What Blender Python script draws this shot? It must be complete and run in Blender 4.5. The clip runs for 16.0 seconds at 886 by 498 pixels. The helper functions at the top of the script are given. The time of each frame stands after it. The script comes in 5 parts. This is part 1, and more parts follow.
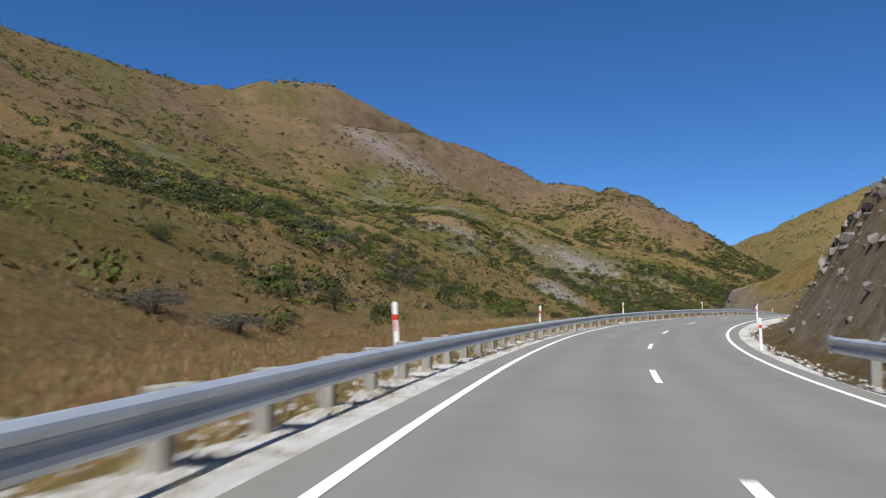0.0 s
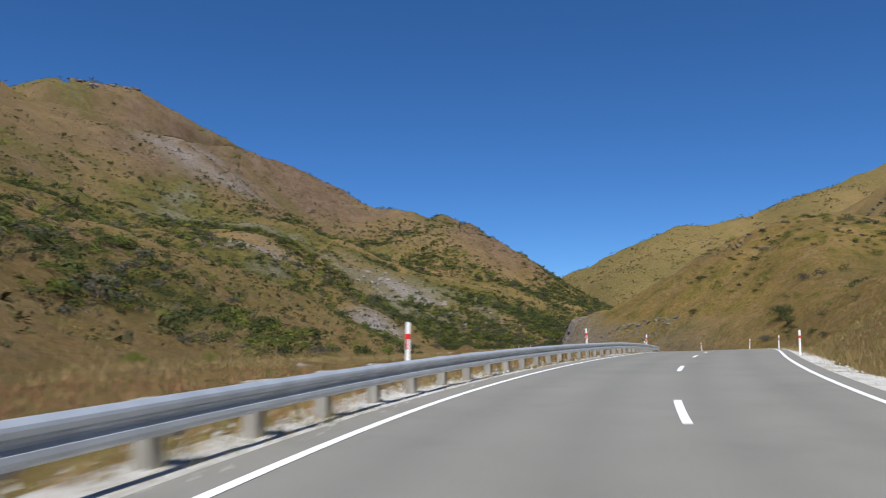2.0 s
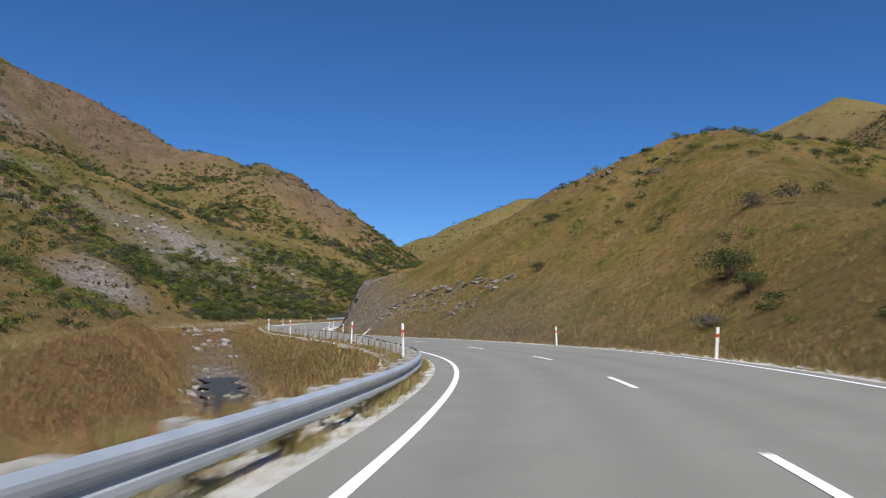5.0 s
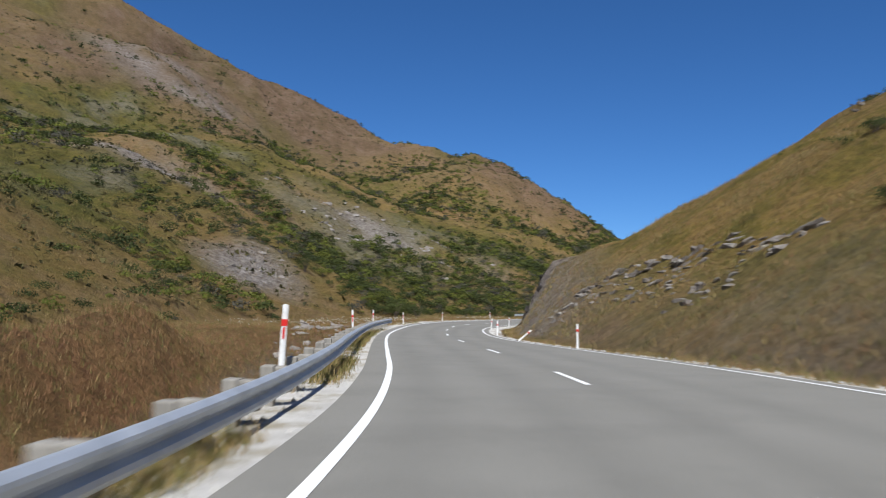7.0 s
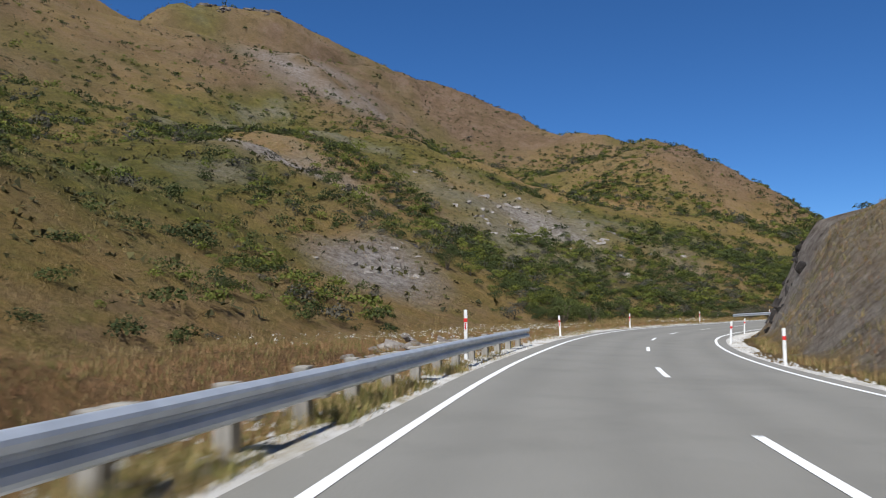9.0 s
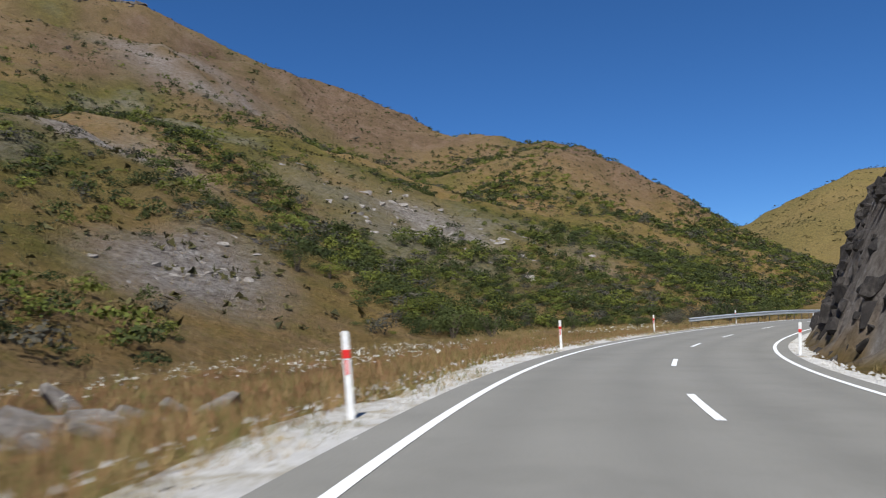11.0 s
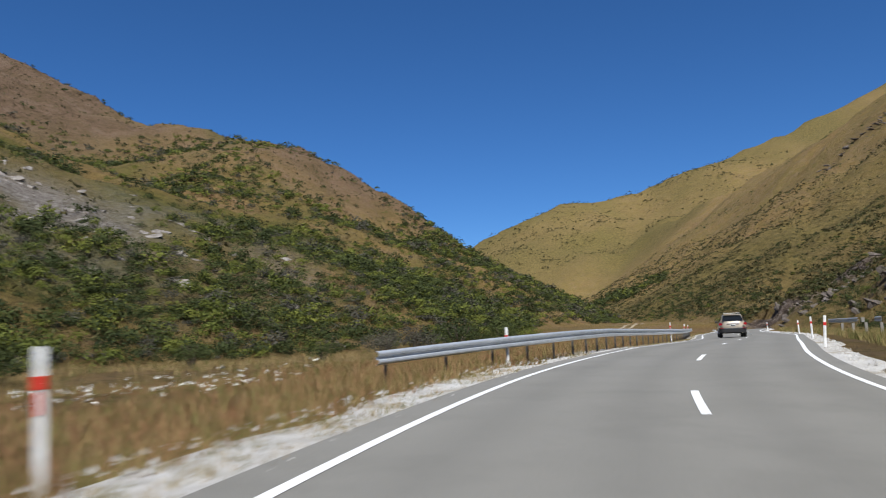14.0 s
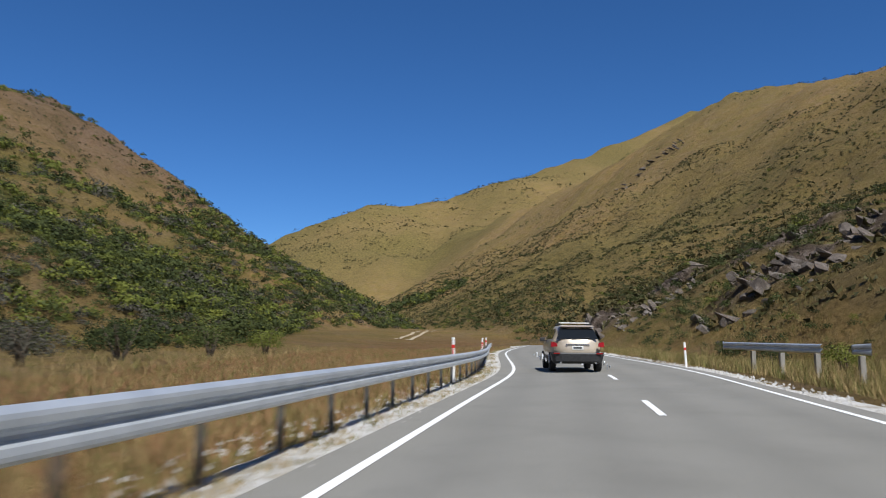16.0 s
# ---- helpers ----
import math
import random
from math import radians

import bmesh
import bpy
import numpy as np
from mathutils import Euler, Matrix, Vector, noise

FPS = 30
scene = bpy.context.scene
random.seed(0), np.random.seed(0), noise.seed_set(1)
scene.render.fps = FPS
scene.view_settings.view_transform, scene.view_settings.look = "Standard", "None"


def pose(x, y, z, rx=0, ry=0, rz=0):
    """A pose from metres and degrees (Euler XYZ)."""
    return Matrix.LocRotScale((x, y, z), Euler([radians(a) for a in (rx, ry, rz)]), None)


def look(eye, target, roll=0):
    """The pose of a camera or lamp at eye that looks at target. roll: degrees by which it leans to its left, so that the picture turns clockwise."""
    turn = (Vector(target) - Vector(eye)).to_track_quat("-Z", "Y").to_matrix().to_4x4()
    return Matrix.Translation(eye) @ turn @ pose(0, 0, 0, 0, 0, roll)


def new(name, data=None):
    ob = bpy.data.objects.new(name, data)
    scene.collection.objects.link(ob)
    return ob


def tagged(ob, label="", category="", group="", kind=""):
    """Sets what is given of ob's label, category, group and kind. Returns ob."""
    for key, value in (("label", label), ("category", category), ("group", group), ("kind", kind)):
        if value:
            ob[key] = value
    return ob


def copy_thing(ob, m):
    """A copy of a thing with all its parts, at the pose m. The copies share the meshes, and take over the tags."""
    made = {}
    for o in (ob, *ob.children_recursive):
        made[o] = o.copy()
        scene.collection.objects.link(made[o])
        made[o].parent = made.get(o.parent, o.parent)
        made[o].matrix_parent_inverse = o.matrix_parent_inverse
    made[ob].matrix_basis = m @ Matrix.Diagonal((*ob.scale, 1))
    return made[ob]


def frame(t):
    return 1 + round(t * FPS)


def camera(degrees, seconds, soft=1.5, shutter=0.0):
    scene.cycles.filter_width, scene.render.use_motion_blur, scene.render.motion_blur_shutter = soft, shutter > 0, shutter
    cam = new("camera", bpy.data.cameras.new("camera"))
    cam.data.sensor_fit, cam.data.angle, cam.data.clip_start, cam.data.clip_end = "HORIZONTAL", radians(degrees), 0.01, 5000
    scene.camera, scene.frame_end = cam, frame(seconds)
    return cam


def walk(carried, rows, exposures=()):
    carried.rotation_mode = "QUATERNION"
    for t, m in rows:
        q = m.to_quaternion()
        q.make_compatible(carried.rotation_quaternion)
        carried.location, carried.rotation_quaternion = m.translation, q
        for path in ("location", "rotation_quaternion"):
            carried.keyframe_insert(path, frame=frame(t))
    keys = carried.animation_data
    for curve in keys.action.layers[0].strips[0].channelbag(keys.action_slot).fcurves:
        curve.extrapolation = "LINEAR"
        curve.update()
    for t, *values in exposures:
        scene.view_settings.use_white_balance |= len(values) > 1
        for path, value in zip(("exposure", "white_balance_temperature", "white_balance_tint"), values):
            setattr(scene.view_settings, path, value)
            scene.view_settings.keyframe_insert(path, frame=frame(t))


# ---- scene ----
# ---------------------------------------------------------------- camera
cam = camera(59.0, 16.0, soft=1.05, shutter=0.35)
EYE = 1.12
# seconds, x, y, z of the eye over the start of the road, yaw, pitch, roll
PATH = [
    (0.0, 0.0, 0.0, 0.0, 1.95, 4.74, 0.46),
    (0.5, 1.295, 9.419, -0.022, -0.49, 4.82, 1.96),
    (1.0, 3.012, 18.662, -0.005, -3.34, 5.87, 1.72),
    (1.5, 5.206, 27.739, 0.071, -6.61, 6.26, 1.06),
    (2.0, 7.946, 36.666, 0.216, -10.29, 6.98, 0.46),
    (2.5, 11.274, 45.414, 0.408, -14.12, 7.0, 0.32),
    (3.0, 15.242, 54.02, 0.596, -18.0, 6.66, -0.12),
    (3.5, 19.772, 62.576, 0.737, -20.75, 6.15, -0.39),
    (4.0, 24.66, 71.104, 0.814, -22.33, 5.66, -0.53),
    (4.5, 29.65, 79.555, 0.825, -22.66, 5.21, -0.7),
    (5.0, 34.452, 87.868, 0.772, -21.65, 4.75, -1.03),
    (5.5, 38.782, 96.003, 0.664, -19.22, 4.29, -1.52),
    (6.0, 42.413, 103.973, 0.527, -15.24, 4.08, -1.84),
    (6.5, 45.254, 111.807, 0.393, -10.57, 3.99, -2.01),
    (7.0, 47.313, 119.544, 0.28, -5.45, 4.26, -1.72),
    (7.5, 48.616, 127.189, 0.198, -0.18, 4.59, -0.98),
    (8.0, 49.292, 134.748, 0.131, 4.06, 4.54, -0.69),
    (8.5, 49.574, 142.21, 0.049, 6.53, 4.5, -0.28),
    (9.0, 49.686, 149.526, -0.05, 7.44, 4.54, 0.1),
    (9.5, 49.808, 156.693, -0.142, 7.0, 4.75, 0.49),
    (10.0, 50.089, 163.713, -0.204, 5.43, 5.16, 0.95),
    (10.5, 50.629, 170.595, -0.223, 3.07, 5.54, 1.48),
    (11.0, 51.482, 177.336, -0.218, 0.29, 5.47, 1.99),
    (11.5, 52.665, 183.965, -0.212, -2.63, 5.38, 2.03),
    (12.0, 54.182, 190.527, -0.21, -5.62, 5.39, 2.09),
    (12.5, 56.054, 197.048, -0.21, -8.75, 5.62, 2.24),
    (13.0, 58.343, 203.604, -0.212, -12.06, 5.7, 2.33),
    (13.5, 61.119, 210.251, -0.199, -15.59, 6.11, 2.09),
    (14.0, 64.434, 216.929, -0.147, -19.4, 6.41, 2.07),
    (14.5, 68.311, 223.537, -0.044, -23.45, 6.49, 1.43),
    (15.0, 72.755, 230.006, 0.081, -27.47, 6.68, 1.19),
    (15.5, 77.704, 236.273, 0.191, -31.12, 6.63, 0.45),
    (16.0, 83.014, 242.319, 0.291, -33.83, 6.34, -0.58),
]
walk(cam, [(t, pose(x, y, z + EYE, 90 + pitch, roll, yaw)) for t, x, y, z, yaw, pitch, roll in PATH], [(0.0, 0.27, 5900, 10.0)])

# ---------------------------------------------------------------- light
SUN_HIGH, SUN_TURN = 55.0, 190.0   # degrees over the horizon; clockwise from +y, where the sun stands
world = bpy.data.worlds.new("world")
scene.world = world
world.use_nodes = True
wn = world.node_tree.nodes
sky = wn.new("ShaderNodeTexSky")
sky.sky_type, sky.sun_disc = "NISHITA", False
sky.sun_elevation, sky.sun_rotation = radians(SUN_HIGH), radians(SUN_TURN)
sky.altitude, sky.air_density, sky.dust_density, sky.ozone_density = 3000, 1.0, 0.0, 8.5
wn["Background"].inputs["Strength"].default_value = 0.085
rich = wn.new("ShaderNodeHueSaturation")
rich.inputs["Saturation"].default_value = 1.1
world.node_tree.links.new(sky.outputs[0], rich.inputs["Color"])
world.node_tree.links.new(rich.outputs[0], wn["Background"].inputs["Color"])
sun = new("sun", bpy.data.lights.new("sun", "SUN"))
sun.data.energy, sun.data.angle, sun.data.color = 5.0, radians(0.53), (1.0, 0.935, 0.82)
se, sa = radians(SUN_HIGH), radians(SUN_TURN)
SUN_WAY = Vector((math.sin(sa) * math.cos(se), math.cos(sa) * math.cos(se), math.sin(se)))
sun.matrix_world = look(SUN_WAY * 300, (0, 0, 0))


# ---------------------------------------------------------------- materials
def mat(name, rough=0.8, metal=0.0, spec=0.4):
    m = bpy.data.materials.new(name)
    m.use_nodes = True
    b = m.node_tree.nodes["Principled BSDF"]
    b.inputs["Roughness"].default_value, b.inputs["Metallic"].default_value = rough, metal
    b.inputs["Specular IOR Level"].default_value = spec
    return m


def node(m, kind, **values):
    n = m.node_tree.nodes.new(kind)
    for k, v in values.items():
        n.inputs[k.replace("_", " ")].default_value = v
    return n


def link(m, a, b):
    m.node_tree.links.new(a, b)


def spot(m, scale, detail=4.0, rough=0.6, stretch=None):
    """Noise over world space, about 0 to 1."""
    g = m.node_tree.nodes.new("ShaderNodeNewGeometry")
    n = node(m, "ShaderNodeTexNoise", Scale=scale, Detail=detail, Roughness=rough)
    if stretch:
        mp = m.node_tree.nodes.new("ShaderNodeMapping")
        mp.inputs["Scale"].default_value = stretch
        link(m, g.outputs["Position"], mp.inputs["Vector"])
        link(m, mp.outputs[0], n.inputs["Vector"])
    else:
        link(m, g.outputs["Position"], n.inputs["Vector"])
    return n.outputs["Fac"]


def ramp(m, fac, stops):
    r = m.node_tree.nodes.new("ShaderNodeValToRGB")
    e = r.color_ramp.elements
    while len(e) < len(stops):
        e.new(0.5)
    for x, (p, c) in zip(e, stops):
        x.position, x.color = p, (*c, 1.0) if len(c) == 3 else c
    link(m, fac, r.inputs["Fac"])
    return r.outputs["Color"]


def blend(m, fac, a, b, mode="MIX"):
    x = m.node_tree.nodes.new("ShaderNodeMix")
    x.data_type, x.blend_type = "RGBA", mode
    for s, v in ((x.inputs["Factor"], fac), (x.inputs["A"], a), (x.inputs["B"], b)):
        if isinstance(v, (int, float)):
            s.default_value = v
        elif isinstance(v, tuple):
            s.default_value = (*v, 1.0)
        else:
            link(m, v, s)
    return x.outputs["Result"]


def colour(m, c):
    b = m.node_tree.nodes["Principled BSDF"]
    if isinstance(c, tuple):
        b.inputs["Base Color"].default_value = (*c, 1.0)
    else:
        link(m, c, b.inputs["Base Color"])


def bump(m, fac, strength, distance):
    n = node(m, "ShaderNodeBump", Strength=strength, Distance=distance)
    link(m, fac, n.inputs["Height"])
    link(m, n.outputs[0], m.node_tree.nodes["Principled BSDF"].inputs["Normal"])


def attribute(m, name):
    a = m.node_tree.nodes.new("ShaderNodeAttribute")
    a.attribute_name = name
    return a.outputs["Fac"]


def grey(v):
    return (v, v, v)


# dry tussock hillside with green, red-brown, stony and bare places
HILL = mat("dry_grass_hillside", 0.95, spec=0.12)
_c = ramp(HILL, spot(HILL, 0.035, 6, 0.65), [(0.32, (0.244, 0.140, 0.066)), (0.45, (0.290, 0.180, 0.067)), (0.55, (0.273, 0.178, 0.058)), (0.70, (0.197, 0.152, 0.043))])
_c = blend(HILL, ramp(HILL, spot(HILL, 0.13, 6, 0.7), [(0.44, grey(0)), (0.62, grey(0.7))]), _c, (0.286, 0.190, 0.124))
_c = blend(HILL, ramp(HILL, spot(HILL, 0.22, 6, 0.7, (1, 1, 1.7)), [(0.48, grey(0)), (0.64, grey(0.65))]), _c, (0.172, 0.152, 0.032))
_c = blend(HILL, ramp(HILL, spot(HILL, 0.9, 5, 0.7), [(0.35, grey(0)), (0.75, grey(0.6))]), _c, (0.353, 0.236, 0.100))
_c = blend(HILL, attribute(HILL, "heath"), _c, ramp(HILL, spot(HILL, 0.4, 6, 0.75), [(0.38, (0.098, 0.082, 0.026)), (0.62, (0.232, 0.172, 0.062))]))
_c = blend(HILL, attribute(HILL, "bare"), _c, ramp(HILL, spot(HILL, 0.11, 7, 0.75), [(0.36, (0.120, 0.079, 0.046)), (0.50, (0.184, 0.119, 0.076)), (0.66, (0.224, 0.155, 0.110))]))
_c = blend(HILL, attribute(HILL, "green"), _c, ramp(HILL, spot(HILL, 0.35, 5, 0.7), [(0.35, (0.071, 0.078, 0.014)), (0.65, (0.176, 0.154, 0.034))]))
_c = blend(HILL, attribute(HILL, "red"), _c, ramp(HILL, spot(HILL, 0.6, 5, 0.7), [(0.35, (0.202, 0.100, 0.048)), (0.65, (0.328, 0.188, 0.084))]))
_c = blend(HILL, attribute(HILL, "fresh"), _c, ramp(HILL, spot(HILL, 0.16, 7, 0.72), [(0.34, (0.160, 0.138, 0.029)), (0.45, (0.302, 0.228, 0.056)), (0.54, (0.370, 0.240, 0.080)), (0.66, (0.420, 0.296, 0.116))]))
_c = blend(HILL, ramp(HILL, spot(HILL, 1.7, 7, 0.8), [(0.47, grey(0.0)), (0.61, grey(0.5))]), _c, (0.067, 0.054, 0.018))
_c = blend(HILL, ramp(HILL, spot(HILL, 0.06, 8, 0.85), [(0.47, grey(0.0)), (0.62, grey(0.4))]), _c, (0.126, 0.092, 0.038))
_c = blend(HILL, attribute(HILL, "stone"), _c, ramp(HILL, spot(HILL, 0.9, 8, 0.8), [(0.34, (0.075, 0.062, 0.054)), (0.46, (0.235, 0.200, 0.172)), (0.58, (0.345, 0.310, 0.275)), (0.70, (0.52, 0.48, 0.44))]))
_c = blend(HILL, attribute(HILL, "crag"), _c, ramp(HILL, spot(HILL, 0.6, 8, 0.8), [(0.38, (0.040, 0.030, 0.024)), (0.52, (0.150, 0.112, 0.085)), (0.64, (0.36, 0.30, 0.25))]))
colour(HILL, _c)
bump(HILL, spot(HILL, 1.3, 8, 0.78), 1.0, 1.2)

ASPHALT = mat("grey_chip_seal", 0.82, spec=0.35)
_c = ramp(ASPHALT, spot(ASPHALT, 0.35, 5, 0.6), [(0.3, (0.176, 0.168, 0.146)), (0.7, (0.204, 0.195, 0.172))])
_c = blend(ASPHALT, ramp(ASPHALT, spot(ASPHALT, 60, 3, 0.7), [(0.35, grey(0)), (0.7, grey(0.5))]), _c, (0.268, 0.257, 0.226))
_c = blend(ASPHALT, attribute(ASPHALT, "worn"), _c, (0.142, 0.137, 0.120))
_c = blend(ASPHALT, ramp(ASPHALT, spot(ASPHALT, 0.5, 6, 0.7), [(0.50, grey(0)), (0.70, grey(0.3))]), _c, (0.120, 0.115, 0.100))
colour(ASPHALT, _c)
bump(ASPHALT, spot(ASPHALT, 70, 4, 0.7), 0.35, 0.01)

PAINT = mat("white_road_paint", 0.6, spec=0.4)
_c = ramp(PAINT, spot(PAINT, 9, 6, 0.7), [(0.25, (0.55, 0.55, 0.53)), (0.45, (0.80, 0.80, 0.78))])
colour(PAINT, _c)

GRAVEL = mat("pale_gravel", 0.95, spec=0.2)
_c = ramp(GRAVEL, spot(GRAVEL, 1.3, 6, 0.7), [(0.3, (0.42, 0.40, 0.37)), (0.6, (0.60, 0.585, 0.555))])
_c = blend(GRAVEL, ramp(GRAVEL, spot(GRAVEL, 22, 4, 0.8), [(0.42, grey(0)), (0.7, grey(0.6))]), _c, (0.36, 0.34, 0.31))
_c = blend(GRAVEL, ramp(GRAVEL, spot(GRAVEL, 0.9, 6, 0.75), [(0.50, grey(0)), (0.62, grey(0.75))]), _c, (0.27, 0.23, 0.15))
colour(GRAVEL, _c)
bump(GRAVEL, spot(GRAVEL, 25, 5, 0.8), 0.8, 0.03)

STEEL = mat("galvanised_steel", 0.5, 0.6)
colour(STEEL, ramp(STEEL, spot(STEEL, 2.5, 5, 0.7), [(0.3, (0.46, 0.49, 0.52)), (0.7, (0.64, 0.67, 0.70))]))
# darker copy of the steel: shade behind the beam put into the post colour
SHADED_STEEL = mat("shaded_dull_steel", 0.6, 0.6)
colour(SHADED_STEEL, ramp(SHADED_STEEL, spot(SHADED_STEEL, 4, 5, 0.7), [(0.3, (0.09, 0.087, 0.08)), (0.7, (0.17, 0.165, 0.155))]))
TIMBER = mat("weathered_grey_timber", 0.85)
colour(TIMBER, ramp(TIMBER, spot(TIMBER, 9, 6, 0.7, (1, 1, 0.15)), [(0.3, (0.18, 0.165, 0.14)), (0.7, (0.36, 0.34, 0.30))]))
WHITE = mat("white_plastic", 0.45)
colour(WHITE, ramp(WHITE, spot(WHITE, 6, 4, 0.6), [(0.3, (0.70, 0.69, 0.66)), (0.6, (0.84, 0.84, 0.82))]))
RED = mat("red_reflector", 0.3)
colour(RED, (0.62, 0.03, 0.025))

RUBBER = mat("black_rubber", 0.9)
colour(RUBBER, ramp(RUBBER, spot(RUBBER, 20, 3), [(0.3, (0.018, 0.018, 0.018)), (0.7, (0.035, 0.034, 0.032))]))
BLACK = mat("black_plastic", 0.55)
colour(BLACK, ramp(BLACK, spot(BLACK, 12, 3), [(0.3, (0.022, 0.022, 0.024)), (0.7, (0.04, 0.04, 0.04))]))
GOLD = mat("beige_car_paint", 0.32, 0.12, 0.5)
colour(GOLD, ramp(GOLD, spot(GOLD, 2.0, 4), [(0.3, (0.46, 0.39, 0.30)), (0.7, (0.54, 0.46, 0.36))]))
GOLD.node_tree.nodes["Principled BSDF"].inputs["Coat Weight"].default_value = 0.6
GLASS = mat("tinted_car_glass", 0.06, 0.0, 0.3)
colour(GLASS, (0.012, 0.014, 0.016))
LENS = mat("red_lamp_lens", 0.15)
colour(LENS, (0.24, 0.010, 0.009))
CHROME = mat("chrome", 0.15, 1.0)
colour(CHROME, (0.75, 0.75, 0.74))
# schist darkened in its colour for the shade on steep faces and in crevices
DARK_ROCK = mat("shade_dark_schist", 0.75, spec=0.3)
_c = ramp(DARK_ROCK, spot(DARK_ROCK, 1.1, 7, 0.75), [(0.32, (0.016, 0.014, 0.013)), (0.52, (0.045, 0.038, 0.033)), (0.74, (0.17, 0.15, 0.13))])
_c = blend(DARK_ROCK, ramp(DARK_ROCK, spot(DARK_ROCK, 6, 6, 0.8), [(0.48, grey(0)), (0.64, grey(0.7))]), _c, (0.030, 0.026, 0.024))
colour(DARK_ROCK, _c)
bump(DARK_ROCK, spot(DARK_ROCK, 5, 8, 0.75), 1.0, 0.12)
PALE_ROCK = mat("pale_weathered_schist", 0.9, spec=0.2)
_c = ramp(PALE_ROCK, spot(PALE_ROCK, 1.4, 7, 0.75), [(0.30, (0.10, 0.084, 0.070)), (0.48, (0.21, 0.185, 0.160)), (0.72, (0.42, 0.39, 0.35))])
_c = blend(PALE_ROCK, ramp(PALE_ROCK, spot(PALE_ROCK, 3.0, 5, 0.7), [(0.58, grey(0)), (0.72, grey(0.6))]), _c, (0.22, 0.14, 0.07))
colour(PALE_ROCK, _c)
bump(PALE_ROCK, spot(PALE_ROCK, 6, 8, 0.75), 1.0, 0.1)
ROCK = mat("schist_rock", 0.9, spec=0.25)
_c = ramp(ROCK, spot(ROCK, 0.7, 6, 0.7), [(0.3, (0.052, 0.042, 0.035)), (0.5, (0.130, 0.108, 0.090)), (0.72, (0.30, 0.265, 0.23))])
_c = blend(ROCK, ramp(ROCK, spot(ROCK, 7, 6, 0.8), [(0.45, grey(0)), (0.62, grey(0.8))]), _c, (0.085, 0.07, 0.06))
_c = blend(ROCK, ramp(ROCK, spot(ROCK, 2.2, 5, 0.7), [(0.58, grey(0)), (0.72, grey(0.7))]), _c, (0.24, 0.15, 0.06))
colour(ROCK, _c)
bump(ROCK, spot(ROCK, 6, 8, 0.75), 1.0, 0.12)
DUST = mat("dusty_track", 0.95, spec=0.15)
colour(DUST, ramp(DUST, spot(DUST, 0.8, 6, 0.7), [(0.3, (0.26, 0.20, 0.12)), (0.65, (0.44, 0.37, 0.26))]))
WATER = mat("dark_stream_water", 0.4, 0.0, 0.2)
colour(WATER, ramp(WATER, spot(WATER, 1.5, 4), [(0.4, (0.03, 0.03, 0.028)), (0.7, (0.06, 0.06, 0.05))]))
bump(WATER, spot(WATER, 5, 4), 0.3, 0.05)


def leafy(name, dark, pale, rough=0.8, toned=False):
    """Each leaf or blade has its own tone."""
    m = mat(name, rough, spec=0.25)
    g = m.node_tree.nodes.new("ShaderNodeNewGeometry")
    c = ramp(m, g.outputs["Random Per Island"], [(0.0, dark), (1.0, pale)])
    if toned:
        c = blend(m, 0.62, c, ramp(m, attribute(m, "tone"), [(0.0, dark), (1.0, pale)]))
    c = blend(m, ramp(m, spot(m, 0.18, 3), [(0.4, grey(0.0)), (0.65, grey(0.55))]), c, tuple(0.55 * a + 0.45 * b for a, b in zip(dark, pale)))
    colour(m, c)
    return m


SHRUB = leafy("matagouri_leaves", (0.015, 0.023, 0.006), (0.074, 0.088, 0.020), toned=True)
BROOM = leafy("bright_shrub_leaves", (0.040, 0.056, 0.008), (0.190, 0.198, 0.030), toned=True)
GREYLEAF = leafy("grey_shrub_twigs", (0.035, 0.033, 0.024), (0.115, 0.105, 0.075), toned=True)
STRAW = leafy("straw_grass", (0.21, 0.145, 0.055), (0.42, 0.305, 0.140))
RUST = leafy("red_brown_grass", (0.180, 0.090, 0.042), (0.36, 0.200, 0.095))
MEADOW = leafy("green_grass", (0.07, 0.075, 0.016), (0.22, 0.20, 0.06))
PETAL = mat("white_flower_heads", 0.8)
colour(PETAL, (0.72, 0.70, 0.62))
BARK = mat("grey_brown_bark", 0.9)
colour(BARK, ramp(BARK, spot(BARK, 14, 5), [(0.3, (0.06, 0.045, 0.03)), (0.7, (0.16, 0.125, 0.09))]))
TUSSOCK = leafy("olive_tussock", (0.024, 0.025, 0.009), (0.115, 0.100, 0.034))

# ---------------------------------------------------------------- the line of the road
LANE = 3.45
# seconds and metres from the driven line to the left edge line
DRIFT = [(0.4, -1.7), (1.4, -2.1), (1.9, -2.33), (2.4, -2.4), (3.4, -1.85), (4.5, -1.5), (5.9, -1.2), (6.5, -1.05), (7.3, -1.45),
         (8.5, -1.8), (9.5, -1.6), (10.9, -1.45), (11.5, -1.7), (12.2, -2.0), (13.0, -2.18), (13.5, -2.2), (14.3, -2.0), (15.0, -1.9), (16.0, -1.68)]


def smooth(a, n):
    k = np.hanning(n + 2)[1:-1]
    return np.convolve(np.pad(a, n // 2, mode="reflect", reflect_type="odd"), k / k.sum(), "valid")


